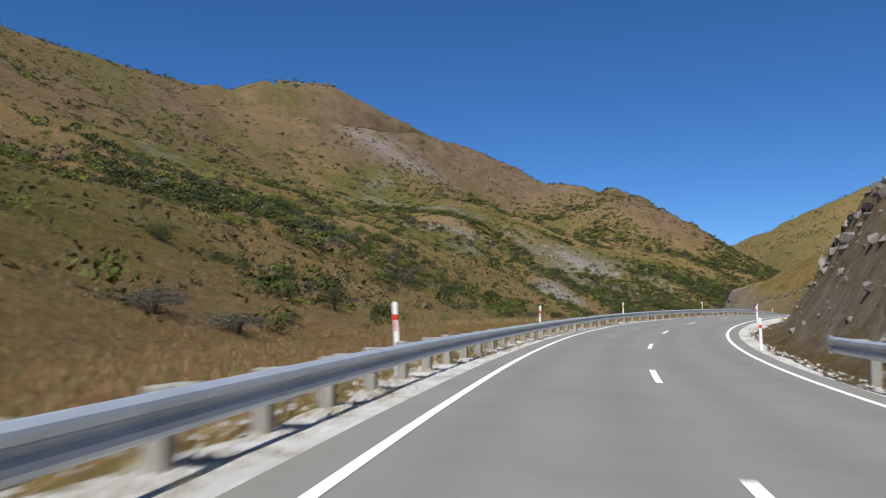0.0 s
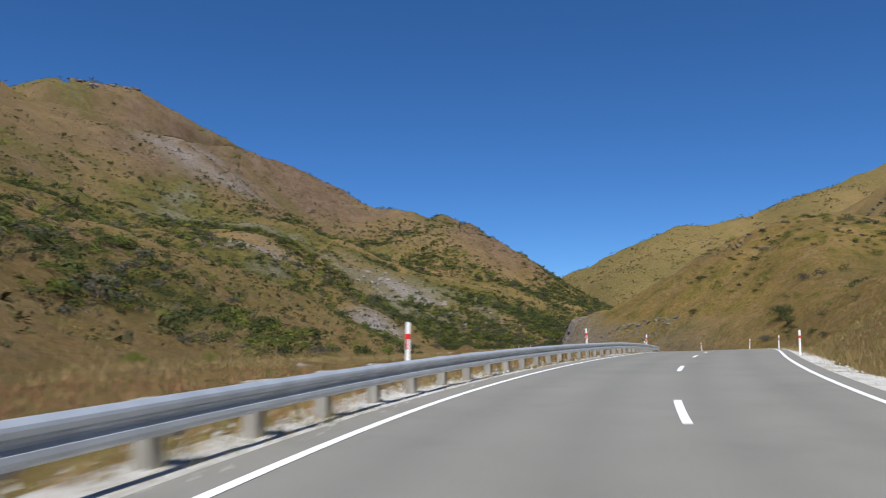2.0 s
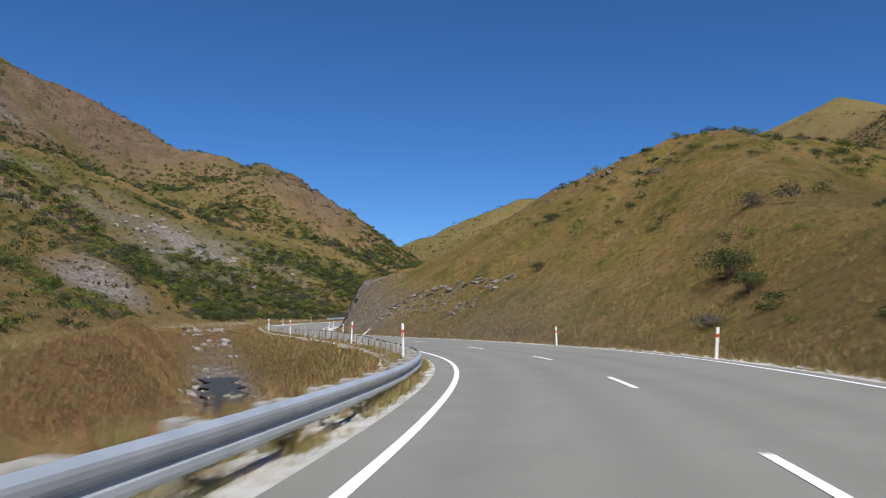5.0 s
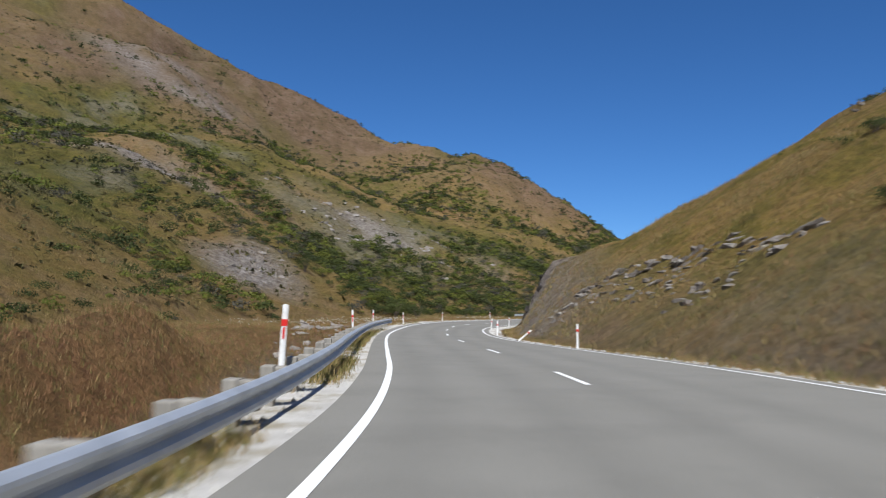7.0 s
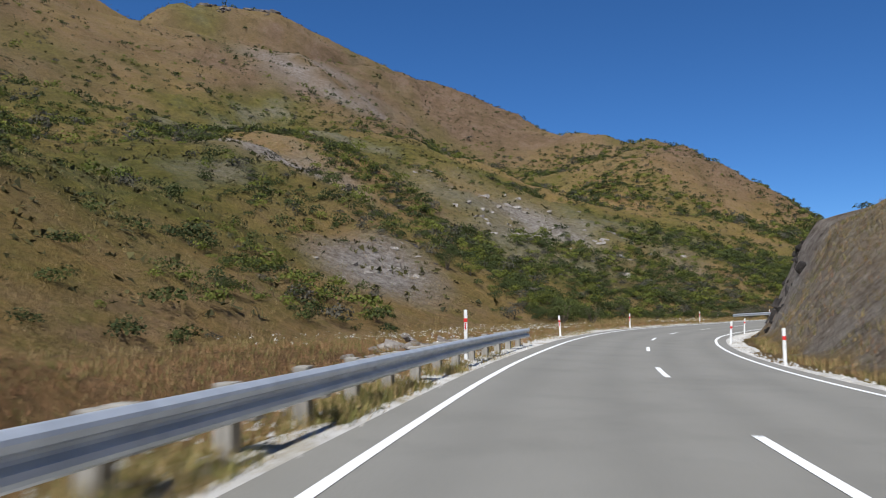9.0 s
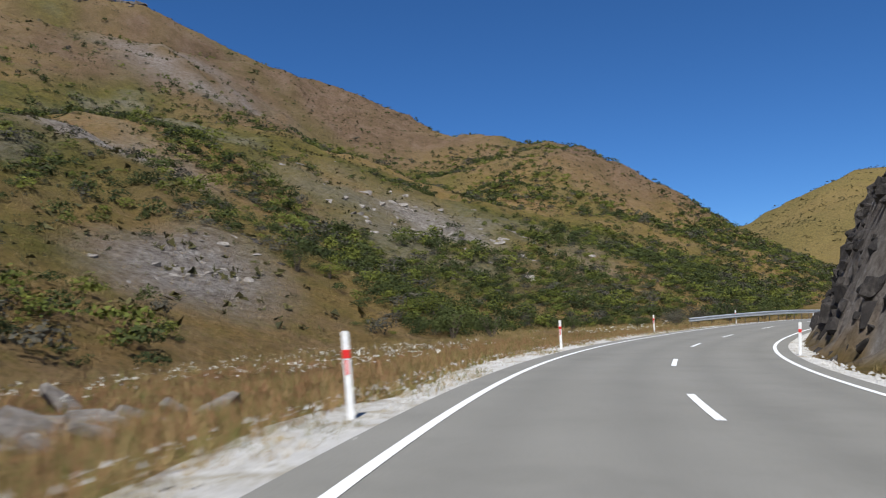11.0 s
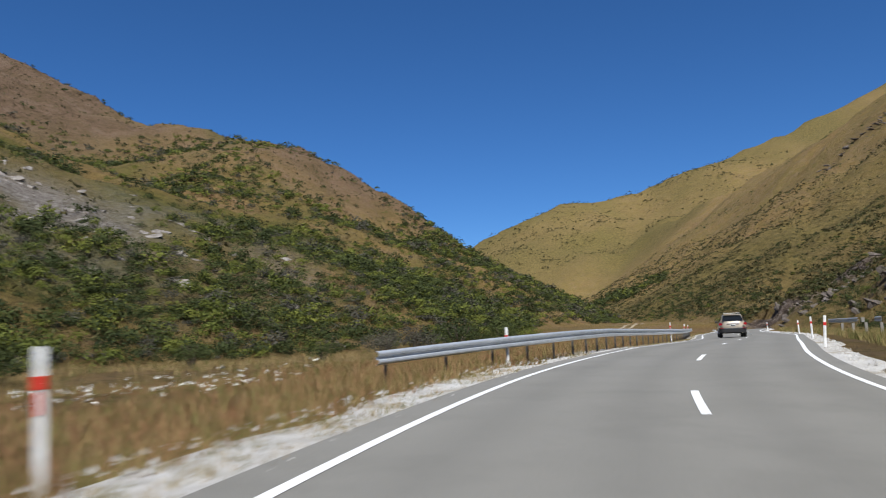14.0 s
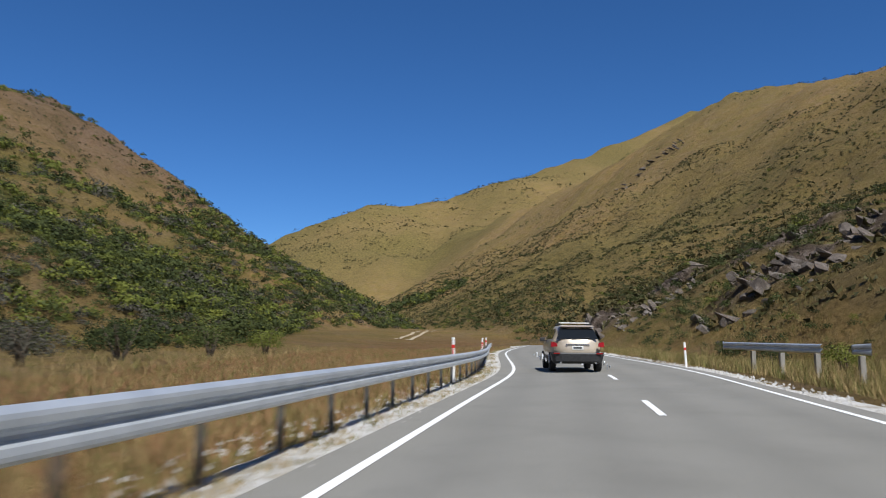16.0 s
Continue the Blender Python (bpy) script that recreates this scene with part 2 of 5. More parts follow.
def road_line():
    """Points of the centre line a metre apart, with their unit way, rise to the right, and the driven seconds."""
    key = np.array(PATH)
    t = np.arange(0, 16.001, 0.02)
    cols = []
    for c in range(1, 7):
        y, m = key[:, c], np.gradient(key[:, c], 0.5)
        i = np.minimum((t / 0.5).astype(int), len(key) - 2)
        u = t / 0.5 - i
        cols.append((2 * u**3 - 3 * u**2 + 1) * y[i] + (u**3 - 2 * u**2 + u) * 0.5 * m[i] + (3 * u**2 - 2 * u**3) * y[i + 1] + (u**3 - u**2) * 0.5 * m[i + 1])
    x, y, z, _, _, roll = cols
    z, roll = smooth(z, 61), smooth(roll, 81)
    # the way back behind the start, and the way on after the end
    way = math.atan2(x[5] - x[0], y[5] - y[0])
    back = np.arange(-45, 0, 0.3)
    bx, by = x[0] + back * np.sin(way + back * 0.0035), y[0] + back * np.cos(way + back * 0.0035)
    way = math.atan2(x[-1] - x[-6], y[-1] - y[-6])
    px, py, pz, on = x[-1], y[-1], z[-1], []
    for k in range(NEXT):
        s = k * 0.3
        way += 0.3 * float(np.interp(s, AHEAD_AT, AHEAD_BEND))
        px, py, pz = px + 0.3 * math.sin(way), py + 0.3 * math.cos(way), pz + 0.3 * float(np.interp(s, [0, 30, 90, 270], [-0.006, -0.002, 0.006, 0.014]))
        on.append((px, py, pz))
    on = np.array(on)
    P = np.concatenate([np.stack([bx, by, z[0] + back * 0.006], 1), np.stack([x, y, z], 1), on])
    T = np.concatenate([back * 0.06, t, 16 + np.arange(1, NEXT + 1) * 0.02])
    R = np.concatenate([np.full(len(back), roll[0]), roll, roll[-1] * np.exp(-np.arange(NEXT) / 60.0) - 1.8 * (1 - np.exp(-np.arange(NEXT) / 90.0))])
    W = np.gradient(P[:, :2], axis=0)
    W /= np.linalg.norm(W, axis=1)[:, None]
    side = np.interp(T, [d[0] for d in DRIFT], [d[1] for d in DRIFT]) + LANE
    side = smooth(side, 61)
    tilt = -np.tan(np.radians(R))
    C = P[:, :2] + side[:, None] * np.stack([W[:, 1], -W[:, 0]], 1)
    Z = P[:, 2] + side * tilt
    s = np.concatenate([[0], np.cumsum(np.linalg.norm(np.diff(C, axis=0), axis=1))])
    g = np.arange(0, s[-1], 1.0)
    C = np.stack([np.interp(g, s, C[:, 0]), np.interp(g, s, C[:, 1])], 1)
    W = np.gradient(C, axis=0)
    W /= np.linalg.norm(W, axis=1)[:, None]
    return C, W, np.interp(g, s, Z), np.interp(g, s, tilt), np.interp(g, s, T)


NEXT = 440
# bends of the road after the end of the drive: metres on, turn to the right in radians a metre
AHEAD_AT, AHEAD_BEND = [0, 10, 20, 26, 34, 42, 55, 62, 75, 90, 150, 270], [0.003, 0.0, 0.0, -0.008, -0.004, 0.0, 0.001, 0.005, 0.003, 0.001, 0.002, 0.0]
ROAD, WAY, ROAD_Z, TILT, WHEN = road_line()
# seconds of the drive, and metres from the middle line to the right edge, the dashes and the left edge
RIGHT_AT = [(0, 2.03), (0.6, 2.22), (1.2, 2.39), (1.9, 2.58), (2.6, 2.77), (3.4, 3.01), (4.2, 3.39), (5.2, 3.72), (6, 4.09), (6.8, 4.39), (7.6, 4.49), (8.4, 4.25), (9.2, 3.70), (10, 2.94), (11, 2.44), (12, 2.35), (13, 2.48), (14, 2.45), (15, 2.32), (16, 2.39), (17, 2.64), (18, 2.92)]
DASH_AT = [(0, -0.66), (0.6, -0.50), (1.2, -0.28), (1.9, -0.05), (2.6, -0.07), (3.4, -0.12), (4.2, -0.14), (5.2, -0.16), (6, -0.13), (6.8, -0.06), (7.6, 0.03), (8.4, 0.12), (9.2, 0.14), (10, -0.03), (11, -0.26), (12, -0.42), (13, -0.32), (14, -0.31), (15, -0.42), (16, -0.36), (17, -0.19), (18, -0.18)]
LEFT_AT = [(0, -3.38), (0.6, -3.28), (1.2, -3.34), (1.9, -3.54), (2.6, -3.64), (3.4, -3.52), (4.2, -3.39), (5.2, -3.41), (6, -3.41), (6.8, -3.33), (7.6, -3.31), (8.4, -3.34), (9.2, -3.40), (10, -3.43), (11, -3.43), (12, -3.42), (13, -3.42), (14, -3.53), (15, -3.59), (16, -3.55), (17, -3.50), (18, -3.32)]


def offset(table):
    t, v = [q[0] for q in table], [q[1] for q in table]
    a = smooth(np.interp(WHEN, t, v), 15)[:len(WHEN)]
    return lambda s: np.interp(s, np.arange(len(a)), a)


right_edge, dash_line, left_edge = offset(RIGHT_AT), offset(DASH_AT), offset(LEFT_AT)
NR = len(ROAD)


def at_time(t):
    """Metres along the road where the drive is at t."""
    return float(np.interp(t, WHEN, np.arange(NR)))


def on_road(s, side, up=0.0):
    """The place s metres along, side metres right of the centre line, on the plane of the road."""
    x, y = (np.interp(s, np.arange(NR), ROAD[:, k]) for k in (0, 1))
    wx, wy = (np.interp(s, np.arange(NR), WAY[:, k]) for k in (0, 1))
    z, tl = np.interp(s, np.arange(NR), ROAD_Z), np.interp(s, np.arange(NR), TILT)
    return np.stack([x + side * wy, y - side * wx, z + np.clip(side, -5.5, 5.5) * tl + up], -1)


# ---------------------------------------------------------------- the land
def value_noise(x, y, seed):
    xi, yi = np.floor(x).astype(np.int64), np.floor(y).astype(np.int64)
    u, v = x - xi, y - yi
    u, v = u * u * (3 - 2 * u), v * v * (3 - 2 * v)

    def h(a, b):
        n = (a * 374761393 + b * 668265263 + seed * 974634777) & 0x7FFFFFFF
        n = ((n ^ (n >> 13)) * 1274126177) & 0x7FFFFFFF
        return ((n ^ (n >> 16)) & 0xFFFF) / 65535.0

    return (h(xi, yi) * (1 - u) + h(xi + 1, yi) * u) * (1 - v) + (h(xi, yi + 1) * (1 - u) + h(xi + 1, yi + 1) * u) * v


def fbm(x, y, size, octaves, seed):
    out, amp, tot = 0.0, 1.0, 0.0
    for k in range(octaves):
        out, tot = out + amp * (value_noise(x / size + 31 * k, y / size + 17 * k, seed + k) - 0.5), tot + amp
        amp, size = amp * 0.5, size / 2.03
    return out / tot * 2


def to_line(x, y, line):
    """Distance to a polyline, and the measure along it in points."""
    best, along = np.full(x.shape, 1e9), np.zeros(x.shape)
    for i in range(len(line) - 1):
        ax, ay = line[i][0], line[i][1]
        bx, by = line[i + 1][0] - ax, line[i + 1][1] - ay
        u = np.clip(((x - ax) * bx + (y - ay) * by) / (bx * bx + by * by), 0, 1)
        d = np.hypot(x - ax - u * bx, y - ay - u * by)
        m = d < best
        best, along = np.where(m, d, best), np.where(m, i + u, along)
    return best, along


def inside(x, y, line, closing):
    """True inside the polygon that the polyline makes with the closing corners."""
    p = [(q[0], q[1]) for q in line] + list(closing)
    out = np.zeros(x.shape, bool)
    for (ax, ay), (bx, by) in zip(p, p[1:] + p[:1]):
        if ay != by:
            out ^= ((ay > y) != (by > y)) & (x < (bx - ax) * (y - ay) / (by - ay) + ax)
    return out


def soft_min(a, b, k):
    h = np.clip(0.5 + 0.5 * (b - a) / k, 0, 1)
    return b * (1 - h) + a * h - k * h * (1 - h)


def to_road(x, y):
    """Distance from the centre line (right is plus), and metres along."""
    d, s = np.full(x.shape, 1e9), np.zeros(x.shape)
    for i in range(0, NR, 2):
        q = (x - ROAD[i, 0]) ** 2 + (y - ROAD[i, 1]) ** 2
        m = q < d
        d, s = np.where(m, q, d), np.where(m, i, s)
    i = s.astype(int)
    ex, ey = x - ROAD[i, 0], y - ROAD[i, 1]
    s = np.clip(i + ex * WAY[i, 0] + ey * WAY[i, 1], 0, NR - 1)
    px, py = np.interp(s, np.arange(NR), ROAD[:, 0]), np.interp(s, np.arange(NR), ROAD[:, 1])
    wx, wy = np.interp(s, np.arange(NR), WAY[:, 0]), np.interp(s, np.arange(NR), WAY[:, 1])
    c = (x - px) * wy - (y - py) * wx
    return np.where(c >= 0, 1, -1) * np.hypot(x - px, y - py), s


# foot and crest of the hills
FOOT_LEFT = [(-60, -200), (-18, 20), (-9, 62), (-2, 96), (25.5, 178), (40.3, 240), (55.8, 262), (57.3, 285), (81.9, 302), (115.3, 330), (142.9, 376), (199.8, 432), (229.9, 474), (248, 540), (262, 620), (280, 700), (335, 820), (425, 1000), (520, 1800)]
CREST_LEFT = [(-800, 300, 190), (-400, 480, 178.4), (-214, 538, 126.6), (-182, 575, 175.2), (-156, 590, 152.4), (-130, 605, 138.1), (-104, 575, 185.1), (-78, 544, 115.4), (-20, 540, 131), (34, 537, 119.7), (75, 536, 99.9), (104, 538, 68.3), (122, 551, 109), (156, 595, 43.6), (237, 708, 60), (300, 820, 30), (380, 1000, 15)]
FOOT_RIGHT = [(150, -300), (150, 80), (134, 170), (114, 212), (109, 228), (113, 238), (123.2, 254), (130, 279), (150, 308), (194, 386), (234.5, 480), (257.8, 560), (274.6, 640), (345, 800), (450, 980), (620, 1800)]
CREST_NEAR = [(20, -220, 35.2), (68, 0, 27.3), (88, 50, 20), (100, 90, 14.4), (100, 122, 5.1), (94, 150, 23.1), (88, 176, 25.4), (82, 190, 10), (78, 203, 8), (77, 213, 8.5), (81, 221, 7.5), (86, 229, 6), (90, 234, 4), (94, 240, 0.5)]
CREST_RIGHT = [(900, -100, 60.4), (700, 200, 84.6), (570, 410, 112.5), (520, 484, 150.5), (556, 611, 188.7), (565, 680, 203.2), (607, 847, 201), (600, 980, 188.9), (590, 1150, 172.8)]
CREST_FAR = [(440, 1470, 109.3), (534, 1461, 148), (620, 1420, 186.5), (690, 1400, 221.9), (800, 1390, 227), (1000, 1300, 296.8), (1300, 1200, 433.2)]
SLOPES = {"left": [0.502, 0.367, 0.386, 0.549, 0.672, 0.504], "right": [0.67, 0.42, 0.3], "near": [0.661]}
CREEK = [(-20, 30), (10, 80), (35, 112), (40, 134), (42, 160), (43, 186), (44, 196)]


def rounded(line):
    """The same line with its corners cut twice."""
    for _ in range(2):
        q = [line[0]]
        for a, b in zip(line, line[1:]):
            q += [tuple(w * u + (1 - w) * v for u, v in zip(a, b)) for w in (0.75, 0.25)]
        line = q + [line[-1]]
    return line


BREAK = at_time(15.2)          # where the cut on the right side of the road ends


def crest(x, y, line, slope, back):
    d, u = to_line(x, y, line)
    top = np.interp(u, np.arange(len(line)), [p[2] for p in line])
    return d, top


def land(x, y):
    """Height of the land, and what its covers go by."""
    d, s = to_road(x, y)
    zr = np.interp(s, np.arange(NR), ROAD_Z) + np.clip(d, -5, 5) * np.interp(s, np.arange(NR), TILT)
    d = np.where(d > 0, np.maximum(d + LANE - right_edge(s), 0.01), d)
    out = np.abs(d)
    rough = fbm(x, y, 60, 5, 3)
    small = fbm(x, y, 9, 4, 11)
    # floor of the valley
    floor = np.interp(s, np.arange(NR), ROAD_Z) - 0.25 + 0.35 * small
    floor = np.where(d < 0, floor - 0.5 * np.clip((out - 6) / 8, 0, 1), floor)
    dc, _ = to_line(x, y, CREEK)
    near_creek = np.clip((s - at_time(4.0)) / 12, 0, 1) * np.clip((at_time(11.6) - s) / 25, 0, 1)
    floor = floor - near_creek * 3.6 * np.clip(1 - np.maximum(dc - 2.2, 0) / 6.5, 0, 1) ** 1.3
    mound = near_creek * np.where(d < -6, np.exp(-((dc - 7.0) / 2.6) ** 2), 0) * np.clip((y - 128) / 12, 0, 1) * np.clip((178 - y) / 14, 0, 1)
    floor = floor + 2.0 * mound * (0.8 + small)
    # the field beyond the bend climbs a little
    floor = floor + np.where(d < -5, np.clip((y - 310) / 90, 0, 1) * np.clip((-d - 5) / 30, 0, 1) * 3.0, 0)
    # left hill
    dl, ul = to_line(x, y, FOOT_LEFT)
    left = inside(x, y, FOOT_LEFT, [(-4000, 1800), (-4000, -200)])
    up = np.where(left, dl, 0.0)
    k = np.clip((x - 15) / 105, 0, 1) * np.clip((y - 260) / 80, 0, 1)
    k = k * k * (3 - 2 * k)
    L = SLOPES["left"]
    toe = L[3] + (L[5] - L[3]) * np.clip((y - 380) / 80, 0, 1)
    face = (1 - k) * (L[0] * np.minimum(up, 25) + L[1] * np.clip(up - 25, 0, None) + L[2] * np.clip(up - 150, 0, None)) + k * (toe * np.minimum(up, 60) + L[4] * np.clip(up - 60, 0, None))
    face = face + rough * np.clip(up / 60, 0, 1) * 9 + small * np.clip(up / 20, 0, 1) * 1.6
    spur = fbm(x * 0.75 + y * 0.25, y * 0.35 - x * 0.35, 75, 3, 21)
    face = face + spur * np.clip(up / 70, 0, 1) * 9
    dk, top = crest(x, y, rounded(CREST_LEFT), 0, 0)
    beyond = inside(x, y, CREST_LEFT, [(380, 4000), (-4000, 4000), (-4000, 300)])
    roof = np.where(beyond, top - 0.28 * dk, top - 0.08 * dk) + small * 1.2
    hill_l = np.where(left, soft_min(face, roof, 7.0), 0)
    # right hills
    cut = np.where((d > 0) & (s < BREAK), np.clip(out - CUT_START(s), 0, None), 0.0)
    dr, ur = to_line(x, y, rounded(FOOT_RIGHT))
    right = inside(x, y, rounded(FOOT_RIGHT), [(4000, 1800), (4000, -300)])
    rise = np.where(right, dr, 0.0)
    R = SLOPES["right"]
    face2 = np.clip(rise, 0, 8) * R[0] + R[1] * np.clip(rise - 8, 0, None) + R[2] * np.clip(rise - 90, 0, None) + rough * np.clip(rise / 60, 0, 1) * 11 + small * np.clip(rise / 12, 0, 1) * 1.8
    face2 = face2 + fbm(x * 0.4 + y * 0.3, y * 0.8 - x * 0.3, 80, 3, 33) * np.clip(rise / 70, 0, 1) * 12
    dk2, top2 = crest(x, y, rounded(CREST_RIGHT), 0, 0)
    roof2 = np.where(inside(x, y, CREST_RIGHT, [(4000, 1150), (4000, -100)]), top2 - 0.25 * dk2, top2 - 0.08 * dk2) + small * 1.5
    hill_r = np.where(right, soft_min(face2, roof2, 8.0), 0)
    steep = CUT_STEEP(s)
    face1 = np.minimum(cut, 3.5) * steep + np.clip(cut - 3.5, 0, None) * SLOPES["near"][0] + rough * np.clip(cut / 40, 0, 1) * 4 + small * np.clip(cut / 6, 0, 1) * 1.1
    dk3, top3 = crest(x, y, rounded(CREST_NEAR), 0, 0)
    roof3 = np.where(inside(x, y, CREST_NEAR, [(4000, 240), (4000, -220)]), top3 + 0.05 * dk3, top3 - 0.02 * dk3) + small * 1.0
    hill_n = np.where(cut > 0, soft_min(face1, roof3, 3.0), 0)
    dk4, top4 = crest(x, y, rounded(CREST_FAR), 0, 0)
    far = np.where(y > 1000, top4 - 0.42 * dk4 + rough * 12 + small * 1.5 + np.clip(dk4 / 60, 0, 1) * fbm(x * 1.3, y * 0.5, 130, 4, 47) * 22, -99)
    # shoulders and the bed of the road
    bed = zr - 0.14
    w = np.clip((out - 5.0) / 2.2, 0, 1)
    w = w * w * (3 - 2 * w)
    hills = np.maximum(np.maximum(hill_l, hill_r), np.maximum(hill_n, 0))
    z = bed * (1 - w) + floor * w + np.where(out > np.where(d > 0, 4.45, 5.8), hills, 0)
    z = np.maximum(z, np.where(far > 20, far, -99))
    z = z + crags(x, y) * (0.5 + 3.6 * np.abs(fbm(x, y, 4, 4, 41)) + 1.6 * fbm(x * 0.5, y * 1.2, 2.5, 3, 43))
    return z, d, s, up, rise, cut, dc, near_creek, np.minimum(dk, dk2)


# schist crags on the right slope: middle, half sizes and turn
CRAGS = [(146, 281, 9, 4.5, -58), (160, 321, 8, 6, -50), (175, 319, 7, 3.5, -55), (169, 296, 10, 5, -50)]


def crags(x, y):
    out = 0.0
    for cx, cy, rx, ry, turn in CRAGS:
        c, s = math.cos(math.radians(turn)), math.sin(math.radians(turn))
        u, v = (x - cx) * c + (y - cy) * s, -(x - cx) * s + (y - cy) * c
        out = np.maximum(out, np.exp(-(u / rx) ** 2 - (v / ry) ** 2))
    return out


def CUT_START(s):
    t = np.interp(s, np.arange(NR), WHEN)
    return np.interp(t, [0.5, 1.2, 2.6, 3.4, 12.4, 13.0, 14.0, 15.2], [6.0, 5.6, 5.6, 6.3, 6.2, 5.0, 4.5, 4.5])


def CUT_STEEP(s):
    t = np.interp(s, np.arange(NR), WHEN)
    return np.interp(t, [-3, 1.0, 2.0, 2.8, 3.6, 6, 7.5, 8.5, 9.5, 10.8, 12.0, 13.0, 14.9, 15.2], [1.2, 1.5, 1.75, 1.1, 0.6, 0.5, 0.65, 0.8, 0.6, 0.9, 1.2, 2.3, 2.2, 0.8])


def steps(parts):
    out = [parts[0][0]]
    for a, b, n in parts:
        out += list(np.linspace(a, b, n + 1)[1:])
    return np.array(out)


def build_land():
    xs = steps([(-900, -300, 24), (-300, -100, 34), (-100, -30, 36), (-30, 125, 172), (125, 200, 84), (200, 420, 50), (420, 1500, 42)])
    ys = steps([(-260, -60, 16), (-60, -20, 22), (-20, 300, 340), (300, 420, 50), (420, 700, 70), (700, 1000, 30), (1000, 1800, 40)])
    X, Y = np.meshgrid(xs, ys)
    Z, d, s, up, rise, cut, dc, nc, _ = land(X, Y)
    nx, ny = len(xs), len(ys)
    me = bpy.data.meshes.new("ground")
    v = np.stack([X, Y, Z], -1).reshape(-1, 3)
    i = (np.arange(ny - 1)[:, None] * nx + np.arange(nx - 1)).reshape(-1)
    f = np.stack([i, i + 1, i + nx + 1, i + nx], 1)
    me.from_pydata(v.tolist(), [], f.tolist())
    me.polygons.foreach_set("use_smooth", np.ones(len(f), bool))
    for name, a in covers(X, Y, Z, d, s, up, rise, cut, dc, nc).items():
        at = me.attributes.new(name, "FLOAT", "POINT")
        at.data.foreach_set("value", np.clip(a, 0, 1).reshape(-1).astype(np.float32))
    ob = new("ground", me)
    me.materials.append(HILL)
    tagged(ob, "dry tussock hills and valley floor with stony faces", "ground", kind="structure")


def covers(X, Y, Z, d, s, up, rise, cut, dc, nc):
    n1, n2, n3 = fbm(X, Y, 45, 5, 51), fbm(X, Y, 14, 4, 61), fbm(X, Y, 110, 4, 71)
    green = np.clip(n1 * 1.6 + 0.2 * np.clip((95 - Z) / 40, -0.5, 1) + n2 * 0.5, 0, 1) * np.maximum(np.clip(up / 15, 0.2, 1), np.clip((cut - 2) / 3, 0, 0.5))
    stone = np.clip(1.3 - np.hypot((X - 50) / 32, (Y - 336) / 28), 0, 1) * (0.55 + n2)
    stone = np.maximum(stone, np.clip(1.4 - np.hypot((X + 5) / 17, (Y - 297) / 18), 0, 0.9) * (0.75 + n2))
    stone = np.maximum(stone, np.clip(1.4 - np.hypot((X + 40) / 34, (Y - 470) / 30), 0, 0.8) * (0.6 + n2))
    stone = np.maximum(stone, np.clip(1.25 - np.hypot((X - 28) / 9, (Y - 249) / 12), 0, 1) * 1.2)
    t = np.interp(s, np.arange(NR), WHEN)
    bare = np.interp(t, [-3, 0.8, 1.6, 2.6, 3.2, 6.6, 7.3, 8.3, 9.3, 10.4, 11.0, 12.8, 15.0, 15.3], [0.7, 1.0, 1.0, 0.8, 0.1, 0.0, 0.05, 0.3, 0.2, 0.4, 0.8, 1.0, 1.0, 0.2])
    stone = np.maximum(stone, np.where(cut > 0, bare * np.clip(1.2 - cut / 7, 0, 1) * (0.85 + n2), 0))
    stone = np.maximum(stone, np.clip(n1 * 2 - 0.9 + n2 * 0.4, 0, 0.5) * np.clip(up / 60, 0, 1))
    stone = np.maximum(stone, np.clip(1.3 - np.abs(dc - 0.5) / 2.2, 0, 1) * nc)
    red = np.where(d < 0, np.clip(1 - up / 25, 0, 1) * np.clip((-d - 7) / 5, 0, 1) * np.clip((30 + d) / 16, 0, 1), 0) * np.clip((430 - Y) / 60, 0, 1) * (0.75 + n2)
    fresh = np.where(cut > 0, np.clip((cut - 0.6) / 2.0, 0, 1) * (1 - np.clip(stone, 0, 1)) * np.clip(0.8 + n2, 0, 1), 0)
    crag = np.clip(crags(X, Y) * 1.8 - 0.25 + n2 * 0.4, 0, 1)
    heath = np.clip(rise / 6, 0, 1) * np.clip(0.62 + n3 * 0.9, 0.2, 0.95)
    heath = np.maximum(heath, np.clip((up - 90) / 80, 0, 1) * np.clip(0.45 + n3 * 0.9, 0.05, 0.8))
    heath = np.where(Y > 1000, np.clip(0.85 + n3 * 0.8, 0.3, 1), heath)
    bare = np.clip((Z - 45) / 40, 0, 1) * np.where(up > 0, 1, 0) * np.clip(0.75 + n3 * 1.2 + n2 * 0.5, 0, 1)
    bare = np.maximum(bare, np.where(up > 0, np.clip(1.3 - np.hypot((X - 118) / 45, (Y - 520) / 90), 0, 1) * np.clip((Z - 30) / 15, 0, 1), 0))
    return {"bare": bare, "green": green, "stone": stone, "red": red, "heath": heath, "fresh": fresh, "crag": crag}


build_land()


